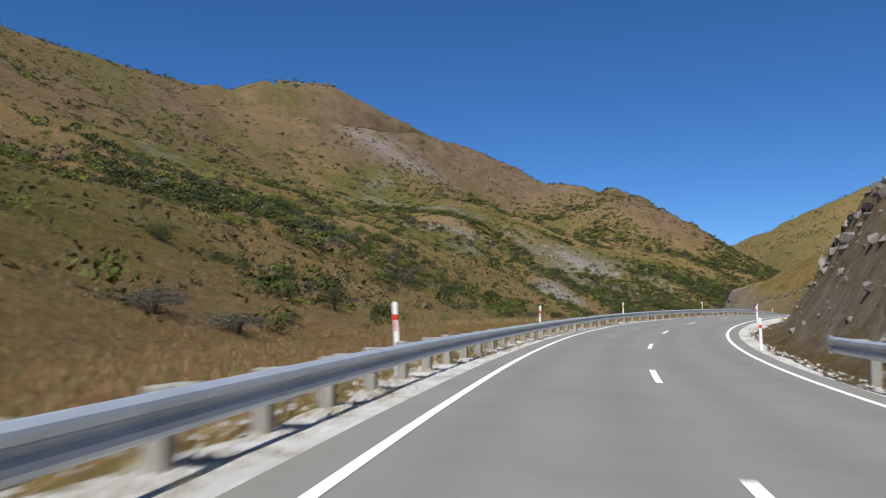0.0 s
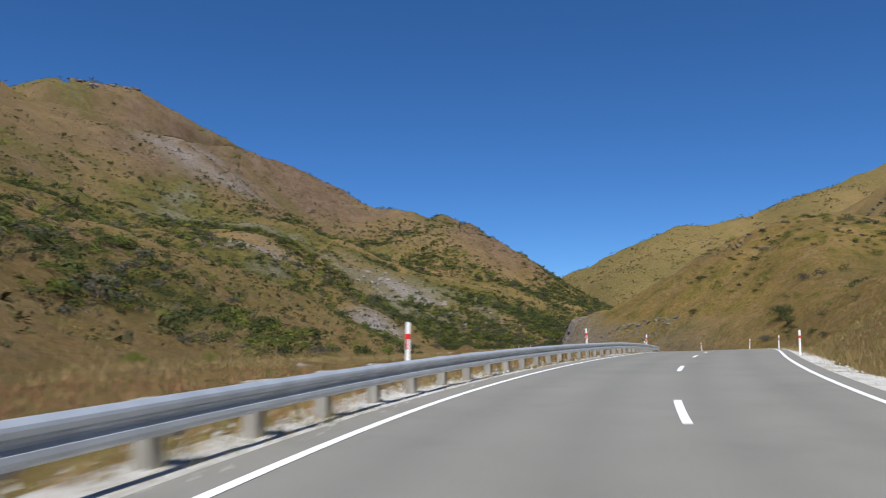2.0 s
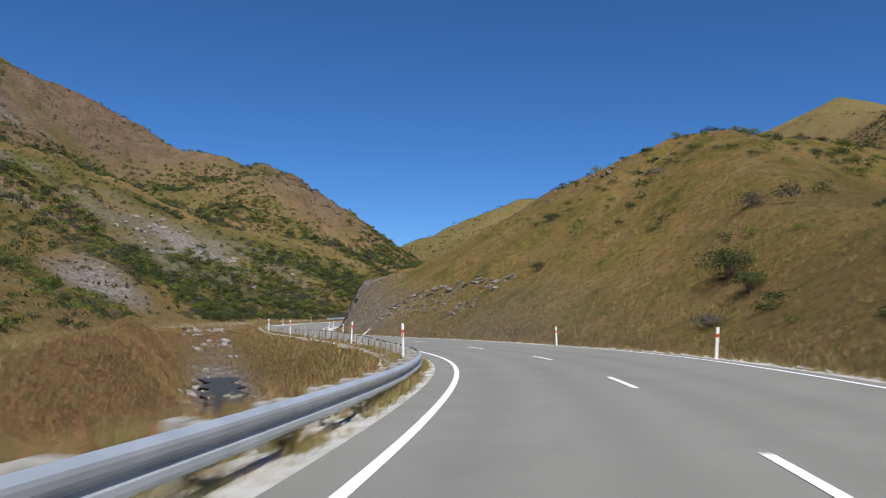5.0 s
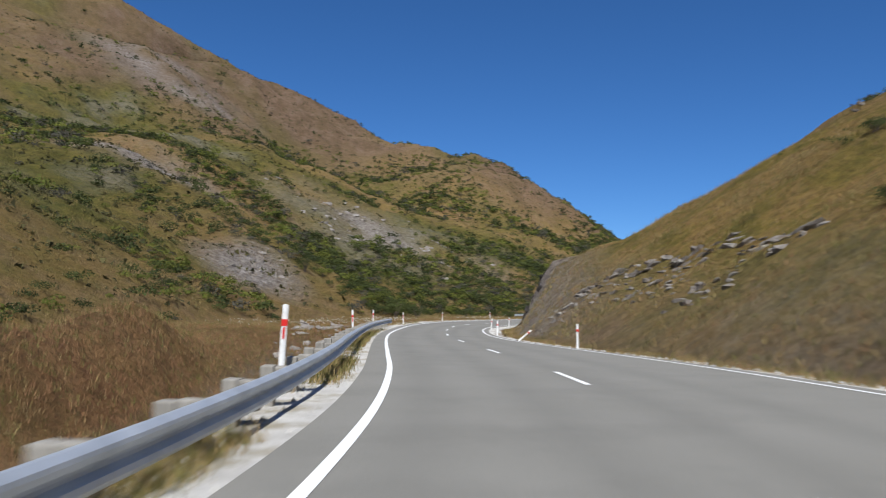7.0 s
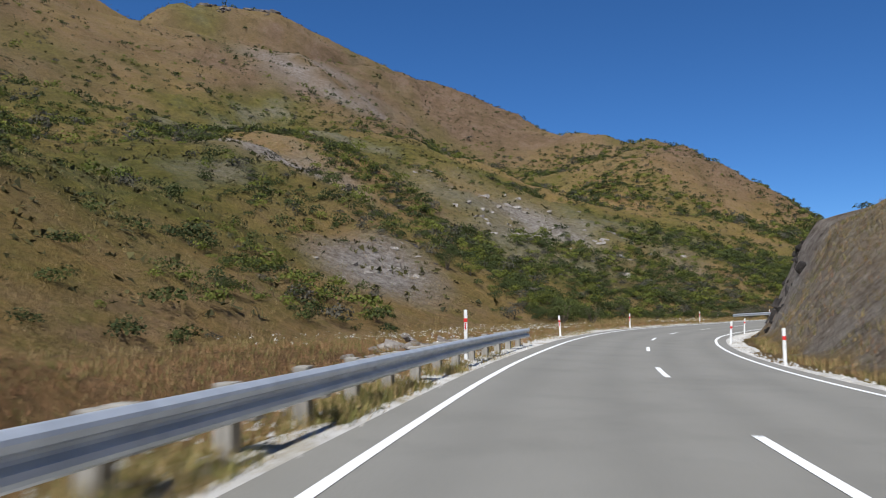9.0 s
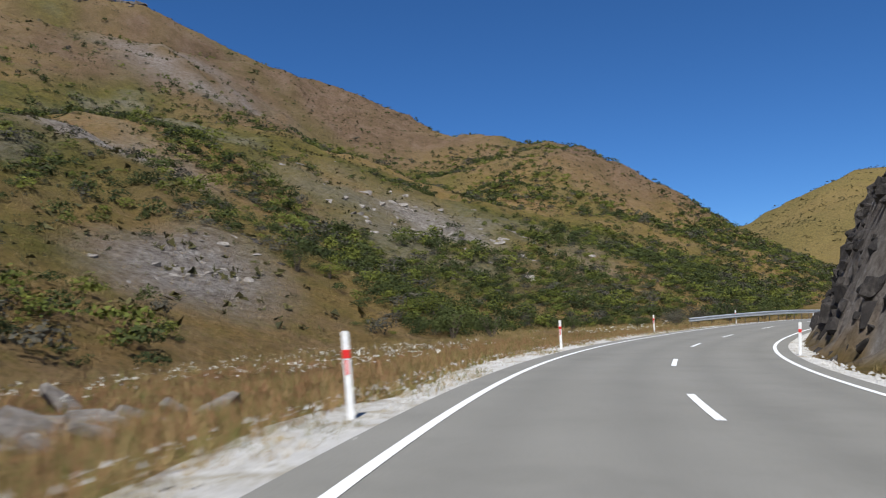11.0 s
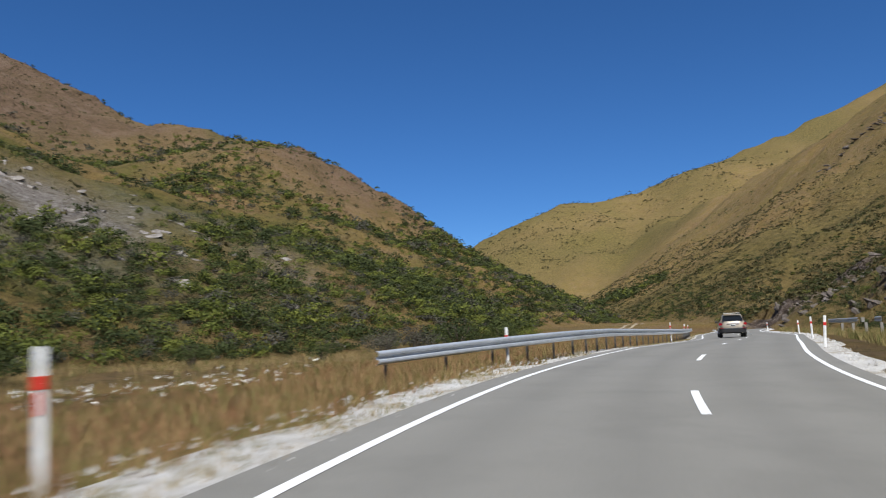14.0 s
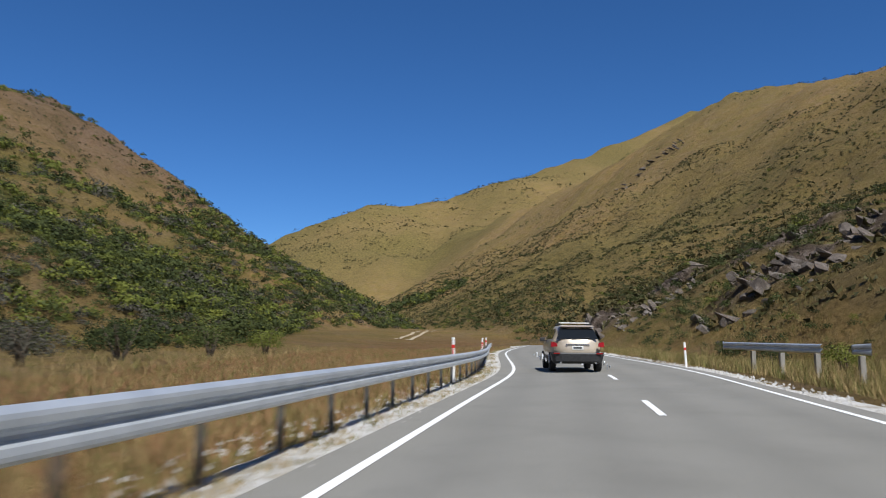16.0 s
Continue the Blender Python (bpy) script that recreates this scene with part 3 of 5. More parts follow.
# ---------------------------------------------------------------- the road
def ribbon(name, material, a, b, across, up=0.0, step=1.0, cells=1, drop=0.0, parent=None, wear=False):
    """A strip of the road from a to b metres along, between two distances from the centre line, with thickness."""
    n = max(1, int(round((b - a) / step)))
    s = np.linspace(a, b, n + 1)
    bm = bmesh.new()
    lay = bm.verts.layers.float.new("worn") if wear else None
    rows = []
    lo, hi = (q(s) if callable(q) else np.full(n + 1, q) for q in across)
    offs = [lo + (hi - lo) * k / cells for k in range(cells + 1)]
    for k in range(cells + 1):
        p = on_road(s, offs[k], up)
        col = []
        for q, o in zip(p, offs[k]):
            v = bm.verts.new(q)
            if wear:
                m = min(abs(o + 2.7), abs(o + 1.2), abs(o - 0.3), abs(o - 1.8))
                v[lay] = max(0.0, 1 - m / 0.55) * 0.35
            col.append(v)
        rows.append(col)
    if drop:
        for at, k in ((0, 0), (-1, cells)):
            p = on_road(s, offs[k], up - drop)
            rows.insert(0 if at == 0 else len(rows), [bm.verts.new(q) for q in p])
    for c0, c1 in zip(rows, rows[1:]):
        for i in range(n):
            bm.faces.new((c0[i], c1[i], c1[i + 1], c0[i + 1]))
    me = bpy.data.meshes.new(name)
    bm.to_mesh(me)
    bm.free()
    me.materials.append(material)
    ob = new(name, me)
    if parent:
        ob.parent = parent
    return ob


road = tagged(ribbon("road", ASPHALT, 0, NR - 2, (lambda s: left_edge(s) - 0.55, lambda s: right_edge(s) + 0.45), 0.0, 1.0, 40, 0.3, wear=True), "grey chip seal two-lane road with worn wheel tracks", "road", kind="structure")


def verge(name, a, b, inner, outer, seed, label):
    """A gravel edge of the road with an uneven outer side."""
    n = int((b - a) / 0.5)
    s = np.linspace(a, b, n + 1)
    wob = fbm(s, s * 0 + seed, 5, 5, seed) * 0.85
    bm = bmesh.new()
    rows = []
    for k in range(7):
        u = k / 6
        lo, hi = inner(s), outer(s)
        side = lo + (hi - lo) * u + wob * u * np.sign(hi)
        lift = -0.012 - 0.05 * u - (0.12 if k == 6 else 0) + fbm(s, s * 0 + k * 3.1, 1.3, 3, seed + 5) * 0.03 * min(1, u * 3)
        rows.append([bm.verts.new(p) for p in on_road(s, side, lift)])
    for c0, c1 in zip(rows, rows[1:]):
        for i in range(n):
            bm.faces.new((c0[i], c1[i], c1[i + 1], c0[i + 1]))
    me = bpy.data.meshes.new(name)
    bm.to_mesh(me)
    bm.free()
    me.materials.append(GRAVEL)
    tagged(new(name, me), label, "gravel verge", kind="structure")


verge("verge_left", 0, NR - 3, lambda s: left_edge(s) - 0.4, lambda s: left_edge(s) - 1.7, 5, "pale gravel verge beside the road")
verge("verge_right", 0, NR - 3, lambda s: right_edge(s) + 0.35, lambda s: right_edge(s) + 1.15, 9, "narrow pale gravel verge under the bank")

tagged(ribbon("edge_line", PAINT, 0, NR - 3, (lambda s: left_edge(s) - 0.06, lambda s: left_edge(s) + 0.06), 0.006, 0.5), "painted white edge line along the road", "road marking", kind="structure")
tagged(ribbon("edge_line", PAINT, 0, NR - 3, (lambda s: right_edge(s) - 0.06, lambda s: right_edge(s) + 0.06), 0.006, 0.5), "painted white edge line along the road", "road marking", kind="structure")
_key = np.array(PATH)
_arc = np.concatenate([[0], np.cumsum(np.hypot(np.diff(_key[:, 1]), np.diff(_key[:, 2])))])
for n in range(-4, 36):
    a = 3.4 + 10.8 * n
    a += float(np.interp(a, [14, 36, 68, 111, 133, 155, 187, 209, 219, 230, 241, 273], [-0.7, 0.1, 1.5, -2.0, -1.2, -0.6, 0.0, -1.9, -1.2, -2.2, -1.7, 0.0]))
    a = at_time(np.interp(a, _arc, _key[:, 0])) if 0 <= a <= _arc[-1] else (at_time(0) + a if a < 0 else at_time(16) + a - _arc[-1])
    if 1 < a < NR - 6:
        tagged(ribbon("centre_dash", PAINT, a, a + 3.0, (lambda s: dash_line(s) - 0.06, lambda s: dash_line(s) + 0.06), 0.006, 0.4), "painted white dash of the centre line", "road marking", "dashes of the centre line", "structure")


# ---------------------------------------------------------------- helpers for things
def part(name, bm, material, parent=None, label="", smooth_it=False):
    me = bpy.data.meshes.new(name)
    bm.normal_update()
    bm.to_mesh(me)
    bm.free()
    me.materials.append(material)
    if smooth_it:
        me.polygons.foreach_set("use_smooth", np.ones(len(me.polygons), bool))
    ob = new(name, me)
    ob.parent = parent
    if label:
        ob["label"] = label
    return ob


def share(ob, name, m, parent):
    o = new(name, ob.data)
    o.parent, o.matrix_basis = parent, m
    return o


def box(bm, sx, sy, sz, at=(0, 0, 0), bevel=0.0, turn=None):
    r = bmesh.ops.create_cube(bm, size=1.0)
    m = Matrix.Translation(at) @ (turn or Matrix()) @ Matrix.Diagonal((sx, sy, sz, 1))
    bmesh.ops.transform(bm, matrix=m, verts=r["verts"])
    if bevel:
        es = list({e for v in r["verts"] for e in v.link_edges})
        bmesh.ops.bevel(bm, geom=es, offset=bevel, segments=2, affect="EDGES", profile=0.6)


def heading(s):
    i = int(np.clip(s, 0, NR - 1))
    return math.atan2(WAY[i, 1], WAY[i, 0])


# ---------------------------------------------------------------- guard rails
BEAM = [(0.0, 0.155), (0.018, 0.150), (0.075, 0.118), (0.083, 0.09), (0.075, 0.05), (0.012, 0.022), (0.006, 0.0), (0.012, -0.022), (0.075, -0.05), (0.083, -0.09), (0.075, -0.118), (0.018, -0.150), (0.0, -0.155)]


def lift_at(s, z, side):
    """The rail on the outer left of the left bend stands lower, the last one dips at its near end."""
    if side < 0 and s > at_time(14):
        return z - 0.26 * max(0.0, 1 - (s - at_time(15.05)) / 11) ** 2
    return z - (0.2 * float(np.interp(s, [at_time(4.3), at_time(5.8), at_time(7.2), at_time(8.2)], [0, 1, 1, 0])) if side < 0 else 0)


def beam(bm, s, side, zz, face, fold=None):
    """A rolled two-wave beam along the stations s; face: +1 when it looks right."""
    rows = []
    for k in range(len(s)):
        w = 1.0 if fold is None else fold[k]
        z = lift_at(s[k], zz, side[k])
        pts = [on_road(s[k], side[k] + face * o * w, z + h) for o, h in BEAM] + [on_road(s[k], side[k] + face * (o * w - 0.006), z + h) for o, h in reversed(BEAM)]
        rows.append([bm.verts.new(p) for p in pts])
    n = len(rows[0])
    for a, b in zip(rows, rows[1:]):
        for i in range(n):
            bm.faces.new((a[i], a[(i + 1) % n], b[(i + 1) % n], b[i]))
    bm.faces.new(rows[0])
    bm.faces.new(rows[-1][::-1])
    bmesh.ops.recalc_face_normals(bm, faces=bm.faces)


def guard_rail(a, b, side, face, spacing, timber, label, ends=(False, False), side_b=None, lift=0.62, flare=0.0):
    rail = tagged(new("guard_rail"), label, "guard rail")
    rail.location = (0, 0, 0)
    wide = lambda s: (side if side_b is None else side + (side_b - side) * (s - a) / (b - a)) - face * flare * max(0.0, 1 - (s - a) / 11) ** 2
    n = max(1, int(round((b - a) / 3.8)))
    cuts = np.linspace(a, b, n + 1)
    for k in range(n):
        bm = bmesh.new()
        s = np.linspace(cuts[k] - (0.14 if k else 0), cuts[k + 1] + 0.14 * (k < n - 1), 5)
        off = np.array([wide(q) for q in s]) + face * 0.003 * (k % 2)
        beam(bm, s, off, lift, face)
        part("beam", bm, STEEL, rail)
    for end, at, way in ((ends[0], a, -1), (ends[1], b, 1)):
        if end:
            bm = bmesh.new()
            s = at + way * np.linspace(0.0, 0.55, 6)
            rows = []
            for k, q in enumerate(s):
                flare = 1 + 0.25 * k / 5
                bend = -face * 0.05 * (k / 5) ** 2
                pts = [on_road(q, wide(at) + face * (o * (1 - 0.75 * k / 5) + 0.02) + bend, lift + h * flare) for o, h in BEAM]
                rows.append([bm.verts.new(p) for p in pts])
            for r0, r1 in zip(rows, rows[1:]):
                for i in range(len(r0) - 1):
                    bm.faces.new((r0[i], r0[i + 1], r1[i + 1], r1[i]))
            part("end_wing", bm, STEEL, rail, "flared galvanised end wing")
    bm = bmesh.new()
    if timber:
        box(bm, 0.22, 0.17, 1.14, (0, 0, 0.0), 0.018)
    else:
        for o, w, t in ((-0.022, 0.007, 0.06), (0.022, 0.007, 0.06), (0, 0.04, 0.006)):
            box(bm, w, t, 1.1, (o, 0, -0.02))
    first = part("post", bm, TIMBER if timber else SHADED_STEEL, rail, "" if not timber else "weathered timber post")
    bm = bmesh.new()
    if timber:
        box(bm, 0.20, 0.21, 0.32, (0, 0, -0.02), 0.02)
    else:
        box(bm, 0.06, 0.16, 0.26, (0, 0, 0), 0.006)
    block = part("spacer_block", bm, TIMBER if timber else SHADED_STEEL, rail)
    bm = bmesh.new()
    bmesh.ops.create_cone(bm, cap_ends=True, segments=10, radius1=0.024, radius2=0.014, depth=0.02)
    bolt = part("bolt", bm, STEEL, rail)
    s, k = a + 0.5, 0
    rng = random.Random(int(a * 10))
    while s < b - 0.1:
        h = heading(s)
        w = wide(s)
        lean = pose(0, 0, 0, rng.uniform(-1.5, 1.5), rng.uniform(-1.5, 1.5), math.degrees(h) + rng.uniform(-3, 3))
        for thing, off, z in ((first, -face * 0.30 if timber else -face * 0.22, 0.0 if timber else 0.18), (block, -face * 0.11 if timber else -face * 0.085, lift + (0.0 if timber else 0.0))):
            p = Vector(on_road(s, w + off, lift_at(s, z, w) + (rng.uniform(-0.02, 0.02) if timber else 0)))
            m = Matrix.Translation(p) @ lean
            if k == 0:
                thing.matrix_basis = m
            else:
                share(thing, thing.name.split(".")[0], m, rail)
        p = Vector(on_road(s, w + face * 0.012, lift_at(s, lift, w)))
        m = Matrix.Translation(p) @ pose(0, 0, 0, 90, 0, math.degrees(h) + (180 if face > 0 else 0))
        if k == 0:
            bolt.matrix_basis = m
        else:
            share(bolt, "bolt", m, rail)
        s, k = s + spacing, k + 1
    return rail


RAIL_END = at_time(10.4) + 8.0
guard_rail(2.0, RAIL_END, -LANE - 0.95, 1, 1.9, True, "long galvanised guard rail on weathered timber posts", (False, True), None, 0.44)
guard_rail(at_time(15.05), at_time(16) + 62, -LANE - 1.05, 1, 1.9, False, "galvanised guard rail on slim steel posts above the grass", (False, False), None, 0.65, flare=2.6)
guard_rail(2.0, at_time(0) + 16.0, 2.95, -1, 1.9, True, "galvanised guard rail along the foot of the rock cut", (False, True))
guard_rail(at_time(16) + 27, at_time(16) + 36, LANE + 3.3, -1, 2.2, True, "short galvanised guard rail set back in long grass", (True, True), LANE + 2.6, 0.78)


# ---------------------------------------------------------------- edge marker posts
def marker(red_front):
    ob = new("marker_post")
    bm = bmesh.new()
    for z0, z1 in ((-0.25, 0.70), (0.80, 1.02)):
        rows = []
        for z in (z0, z1):
            row = []
            for k in range(7):
                u = -1 + k / 3
                row.append(bm.verts.new((u * 0.043, -0.018 * (1 - u * u), z - (0.02 * u * u if z == 1.02 else 0))))
            for k in range(7):
                u = 1 - k / 3
                row.append(bm.verts.new((u * 0.043, 0.012 - 0.018 * (1 - u * u), z - (0.02 * u * u if z == 1.02 else 0))))
            rows.append(row)
        n = 14
        for i in range(n):
            bm.faces.new((rows[0][i], rows[0][(i + 1) % n], rows[1][(i + 1) % n], rows[1][i]))
        bm.faces.new(rows[1])
    part("blade", bm, WHITE, ob, "white plastic blade")
    bm = bmesh.new()
    box(bm, 0.09, 0.032, 0.10, (0, -0.004, 0.75), 0.006)
    part("band", bm, RED, ob, "red reflective band")
    bm = bmesh.new()
    box(bm, 0.034, 0.006, 0.17, (0, -0.022, 0.60), 0.002)
    part("reflector", bm, RED if red_front else WHITE, ob, "narrow upright reflector")
    return ob


_first = {}
LEFT_POSTS = [-0.5, 0.69, 1.72, 2.736, 3.85, 5.05, 6.56, 7.75, 9.22, 10.4, 11.65, 13.01, 14.33, 15.354, 17.5, 18.6, 19.9]
RIGHT_POSTS = [1.36, 2.69, 3.81, 5.3, 6.37, 7.36, 9.1, 10.6, 11.71, 12.93, 14.37, 15.75, 16.5, 18.15, 20.2]
_rng = random.Random(4)
for times, left in ((LEFT_POSTS, True), (RIGHT_POSTS, False)):
    for t in times:
        s = at_time(t)
        railed = left and (t < 11 or t > 16.2)
        side = (-LANE - (1.35 if railed else (1.95 if 14.2 < t < 16 else 1.0))) if left else float(right_edge(s)) + 0.6
        p = Vector(on_road(s, side, 0.24 if railed else -0.04))
        m = Matrix.Translation(p) @ pose(0, 0, 0, _rng.uniform(-3, 3), _rng.uniform(-4, 4), math.degrees(heading(s)) - 90 + _rng.uniform(-8, 8))
        if left not in _first:
            ob = marker(left)
            ob.matrix_basis = m
            _first[left] = ob
            tagged(ob, "white plastic edge marker post with red band beside the road", "marker post", "edge marker posts")
        else:
            copy_thing(_first[left], m)

for _t, _side, _lean, _turn in ((9.95, 0.75, 52, 20),):
    _s = at_time(_t)
    copy_thing(_first[False], Matrix.Translation(Vector(on_road(_s, float(right_edge(_s)) + _side, -0.05))) @ pose(0, 0, 0, 0, _lean, math.degrees(heading(_s)) - 90 + _turn))


# ---------------------------------------------------------------- plants
def height(x, y):
    x, y = np.atleast_1d(np.asarray(x, float)), np.atleast_1d(np.asarray(y, float))
    return land(x, y)[0]


def leaves(n, rng, radius, tall, size, lumps=5):
    """n small three-cornered leaf clumps spread over a lumpy crown; corners as an (n, 3, 3) array."""
    lump = rng.normal(0, 0.30, (lumps, 3)) * (1, 1, 0.5)
    rad = rng.uniform(0.5, 0.8, lumps)
    which = rng.integers(0, lumps, n)
    way = rng.normal(0, 1, (n, 3))
    way /= np.linalg.norm(way, axis=1)[:, None]
    way[:, 2] = np.abs(way[:, 2]) * 0.9 - 0.15
    c = lump[which] + way * (rad[which] * rng.uniform(0.7, 1.08, n))[:, None]
    c[:, 2] = np.maximum(c[:, 2] + 0.55, 0.02)
    c = c * (radius, radius, tall * 0.75)
    a = rng.normal(0, 1, (n, 3))
    a = a - (a * way).sum(1)[:, None] * way * 0.75
    a /= np.linalg.norm(a, axis=1)[:, None]
    b = np.cross(a, way + rng.normal(0, 0.5, (n, 3)))
    b /= np.linalg.norm(b, axis=1)[:, None] + 1e-9
    s = (size * rng.uniform(0.6, 1.4, n))[:, None]
    return np.stack([c - a * s * 0.6, c + a * s * 0.6 + b * s * 0.2, c + b * s * 1.1], 1)


def triangles(name, tris, material, label, category, kind="stuff", parent=None, tone=None):
    v = tris.reshape(-1, 3).astype(np.float32)
    me = bpy.data.meshes.new(name)
    n = len(v) // 3
    me.vertices.add(len(v))
    me.vertices.foreach_set("co", v.reshape(-1))
    me.loops.add(len(v))
    me.loops.foreach_set("vertex_index", np.arange(len(v), dtype=np.int32))
    me.polygons.add(n)
    me.polygons.foreach_set("loop_start", np.arange(0, len(v), 3, dtype=np.int32))
    if tone is not None:
        at = me.attributes.new("tone", "FLOAT", "POINT")
        at.data.foreach_set("value", np.repeat(tone, 3).astype(np.float32))
    me.update(calc_edges=True)
    me.materials.append(material)
    ob = new(name, me)
    ob.parent = parent
    if label:
        tagged(ob, label, category, kind=kind)
    return ob


rng = np.random.default_rng(7)


def bump_at(x, y, cx, cy, rx, ry, turn=0.0):
    c, s = math.cos(radians(turn)), math.sin(radians(turn))
    u, v = (x - cx) * c + (y - cy) * s, -(x - cx) * s + (y - cy) * c
    return np.exp(-(u / rx) ** 2 - (v / ry) ** 2)


def near_line(x, y, line, width):
    return np.exp(-(to_line(x, y, line)[0] / width) ** 2)


def shrub_density(x, y, z, up, rise, cut):
    """How thickly shrubs stand, 0 to 1."""
    n = np.clip(fbm(x, y, 30, 4, 91) * 2.2 + 0.5, 0, 1)
    left = 0.15 * n * np.clip((150 - z) / 60, 0.25, 1) + 1.2 * near_line(x, y, [(52, 258), (47, 280), (41, 295), (30, 308), (20, 314), (8, 318), (-8, 330)], 6)            # gully by the spur
    left = left + 1.25 * near_line(x, y, [(56, 284), (70, 300), (96, 316), (118, 350), (165, 428), (235, 540), (310, 680)], 22) * (0.35 + 0.65 * n)
    left = left + 0.75 * near_line(x, y, [(-150, 372), (-70, 392), (-25, 428), (20, 470), (70, 515), (110, 528)], 20) * (0.3 + 0.7 * n)
    left = left + 0.9 * near_line(x, y, [(-80, 300), (-48, 330), (-42, 380), (-25, 415), (20, 430), (74, 434)], 17) * (0.2 + 0.8 * n)
    left = left + 0.5 * np.clip(fbm(x, y, 22, 4, 95) * 3 - 0.5, 0, 1) * (y < 420) + 0.45 * np.clip(fbm(x, y, 40, 4, 97) * 3 - 0.4, 0, 1)
    left = left + 0.6 * near_line(x, y, [(-30, 428), (25, 395), (62, 420), (110, 440)], 14) * n
    left = left + 0.6 * near_line(x, y, [(100, 372), (130, 420), (160, 500), (190, 600)], 24) * n
    left = left + 0.65 * near_line(x, y, [(-60, 330), (-45, 250), (-30, 200), (-20, 160)], 18) * n
    left = left + 0.35 * near_line(x, y, [(-20, 70), (-34, 110), (-40, 160)], 14) * n
    left = left + 0.5 * near_line(x, y, [(-30, 95), (-60, 200), (-100, 330)], 22) * n
    left = 1.2 * left * (1 - 0.8 * bump_at(x, y, 52, 338, 22, 20)) * (1 - 0.85 * bump_at(x, y, -5, 297, 12, 13)) * (1 - 0.9 * bump_at(x, y, 28, 249, 9, 14))
    left = left * (1 - 0.93 * np.clip((z - 34) / 14, 0, 1) * np.clip((x - 70) / 30, 0, 1) * np.clip((560 - y) / 60, 0, 1))
    right = 0.42 * n + 0.25 * near_line(x, y, [(150, 320), (190, 400), (250, 520)], 14) * n + 3.0 * np.clip(1.5 * bump_at(x, y, 312, 596, 20, 34, -30) - 0.4, 0, 1)
    return np.where(up > 0, left, np.where(rise > 0, right, np.where(cut > 3, (0.25 + 0.5 * np.clip((cut - 10) / 8, 0, 1)) * n, 0)))


def scatter_shrubs():
    bags = {"a": [], "b": [], "c": []}
    tones = {"a": [], "b": [], "c": []}
    for (x0, x1, y0, y1), tries in (((-330, 320, 60, 760), 60000), ((-70, 150, 0, 360), 22000), ((0, 260, 250, 600), 34000), ((100, 560, 180, 1000), 30000)):
        x, y = rng.uniform(x0, x1, tries), rng.uniform(y0, y1, tries)
        z, d, s, up, rise, cut, dc, nc, top = land(x, y)
        keep = (rng.random(tries) < shrub_density(x, y, z, up, rise, cut) * 0.95 * np.clip(top / 25 - 0.3, 0.04, 1)) & (np.abs(d) > 9)
        for px, py, pz, pc, pr in zip(x[keep], y[keep], z[keep], cut[keep], rise[keep]):
            far = min(math.hypot(px - 50, py - 150), math.hypot(px - 90, py - 255))
            r = rng.uniform(0.45, 1.45) * (1.0 if rng.random() < 0.8 else 1.6)
            r = r * 0.5 if pc > 0 else (r * (1.5 if bump_at(px, py, 312, 596, 20, 34, -30) > 0.27 else 0.6) if pr > 0 else r)
            n = int(np.clip(11000 / max(far, 40), 20, 240))
            t = leaves(n, rng, r, r * rng.uniform(0.9, 1.5), r * 1.65 / math.sqrt(n), 5) + (px, py, pz - 0.15)
            k = rng.random() * (0.6 if pr > 0 else 1.0)
            bag = "a" if k < 0.54 else ("b" if k < 0.86 else "c")
            bags[bag].append(t)
            tones[bag].append(np.full(n, rng.random() ** 1.3))
    triangles("shrubs", np.concatenate(bags["a"]), SHRUB, "dark green matagouri shrubs scattered over the hillsides", "shrubs", tone=np.concatenate(tones["a"]))
    triangles("shrubs", np.concatenate(bags["b"]), BROOM, "yellow-green broom shrubs scattered over the hillsides", "shrubs", tone=np.concatenate(tones["b"]))
    triangles("shrubs", np.concatenate(bags["c"]), GREYLEAF, "grey twiggy shrubs scattered over the hillsides", "shrubs", tone=np.concatenate(tones["c"]))


scatter_shrubs()


def shrub(x, y, r, tall, material, label, seed):
    """A shrub near the road: stems under a crown of small leaf clumps."""
    g = np.random.default_rng(seed)
    ob = tagged(new("shrub"), label, "shrub")
    ob.location = (x, y, float(height(x, y)[0]) - 0.05)
    bm = bmesh.new()
    for k in range(6):
        a, lean = g.uniform(0, 6.28), g.uniform(0.15, 0.5)
        p0, p1 = Vector((0.06 * math.cos(a), 0.06 * math.sin(a), -0.1)), Vector((lean * r * math.cos(a), lean * r * math.sin(a), tall * 0.75))
        q = (p1 - p0).to_track_quat("Z", "Y").to_matrix().to_4x4()
        c = bmesh.ops.create_cone(bm, cap_ends=False, segments=6, radius1=0.05 * r, radius2=0.015 * r, depth=(p1 - p0).length)
        bmesh.ops.transform(bm, matrix=Matrix.Translation((p0 + p1) / 2) @ q, verts=c["verts"])
    part("stem", bm, BARK, ob)
    n = int(1500 * min(1.6, r))
    triangles("crown", leaves(n, g, r, tall, 2.1 * r / math.sqrt(n), 9), material, "", "", parent=ob, tone=np.full(n, g.random()))
    return ob


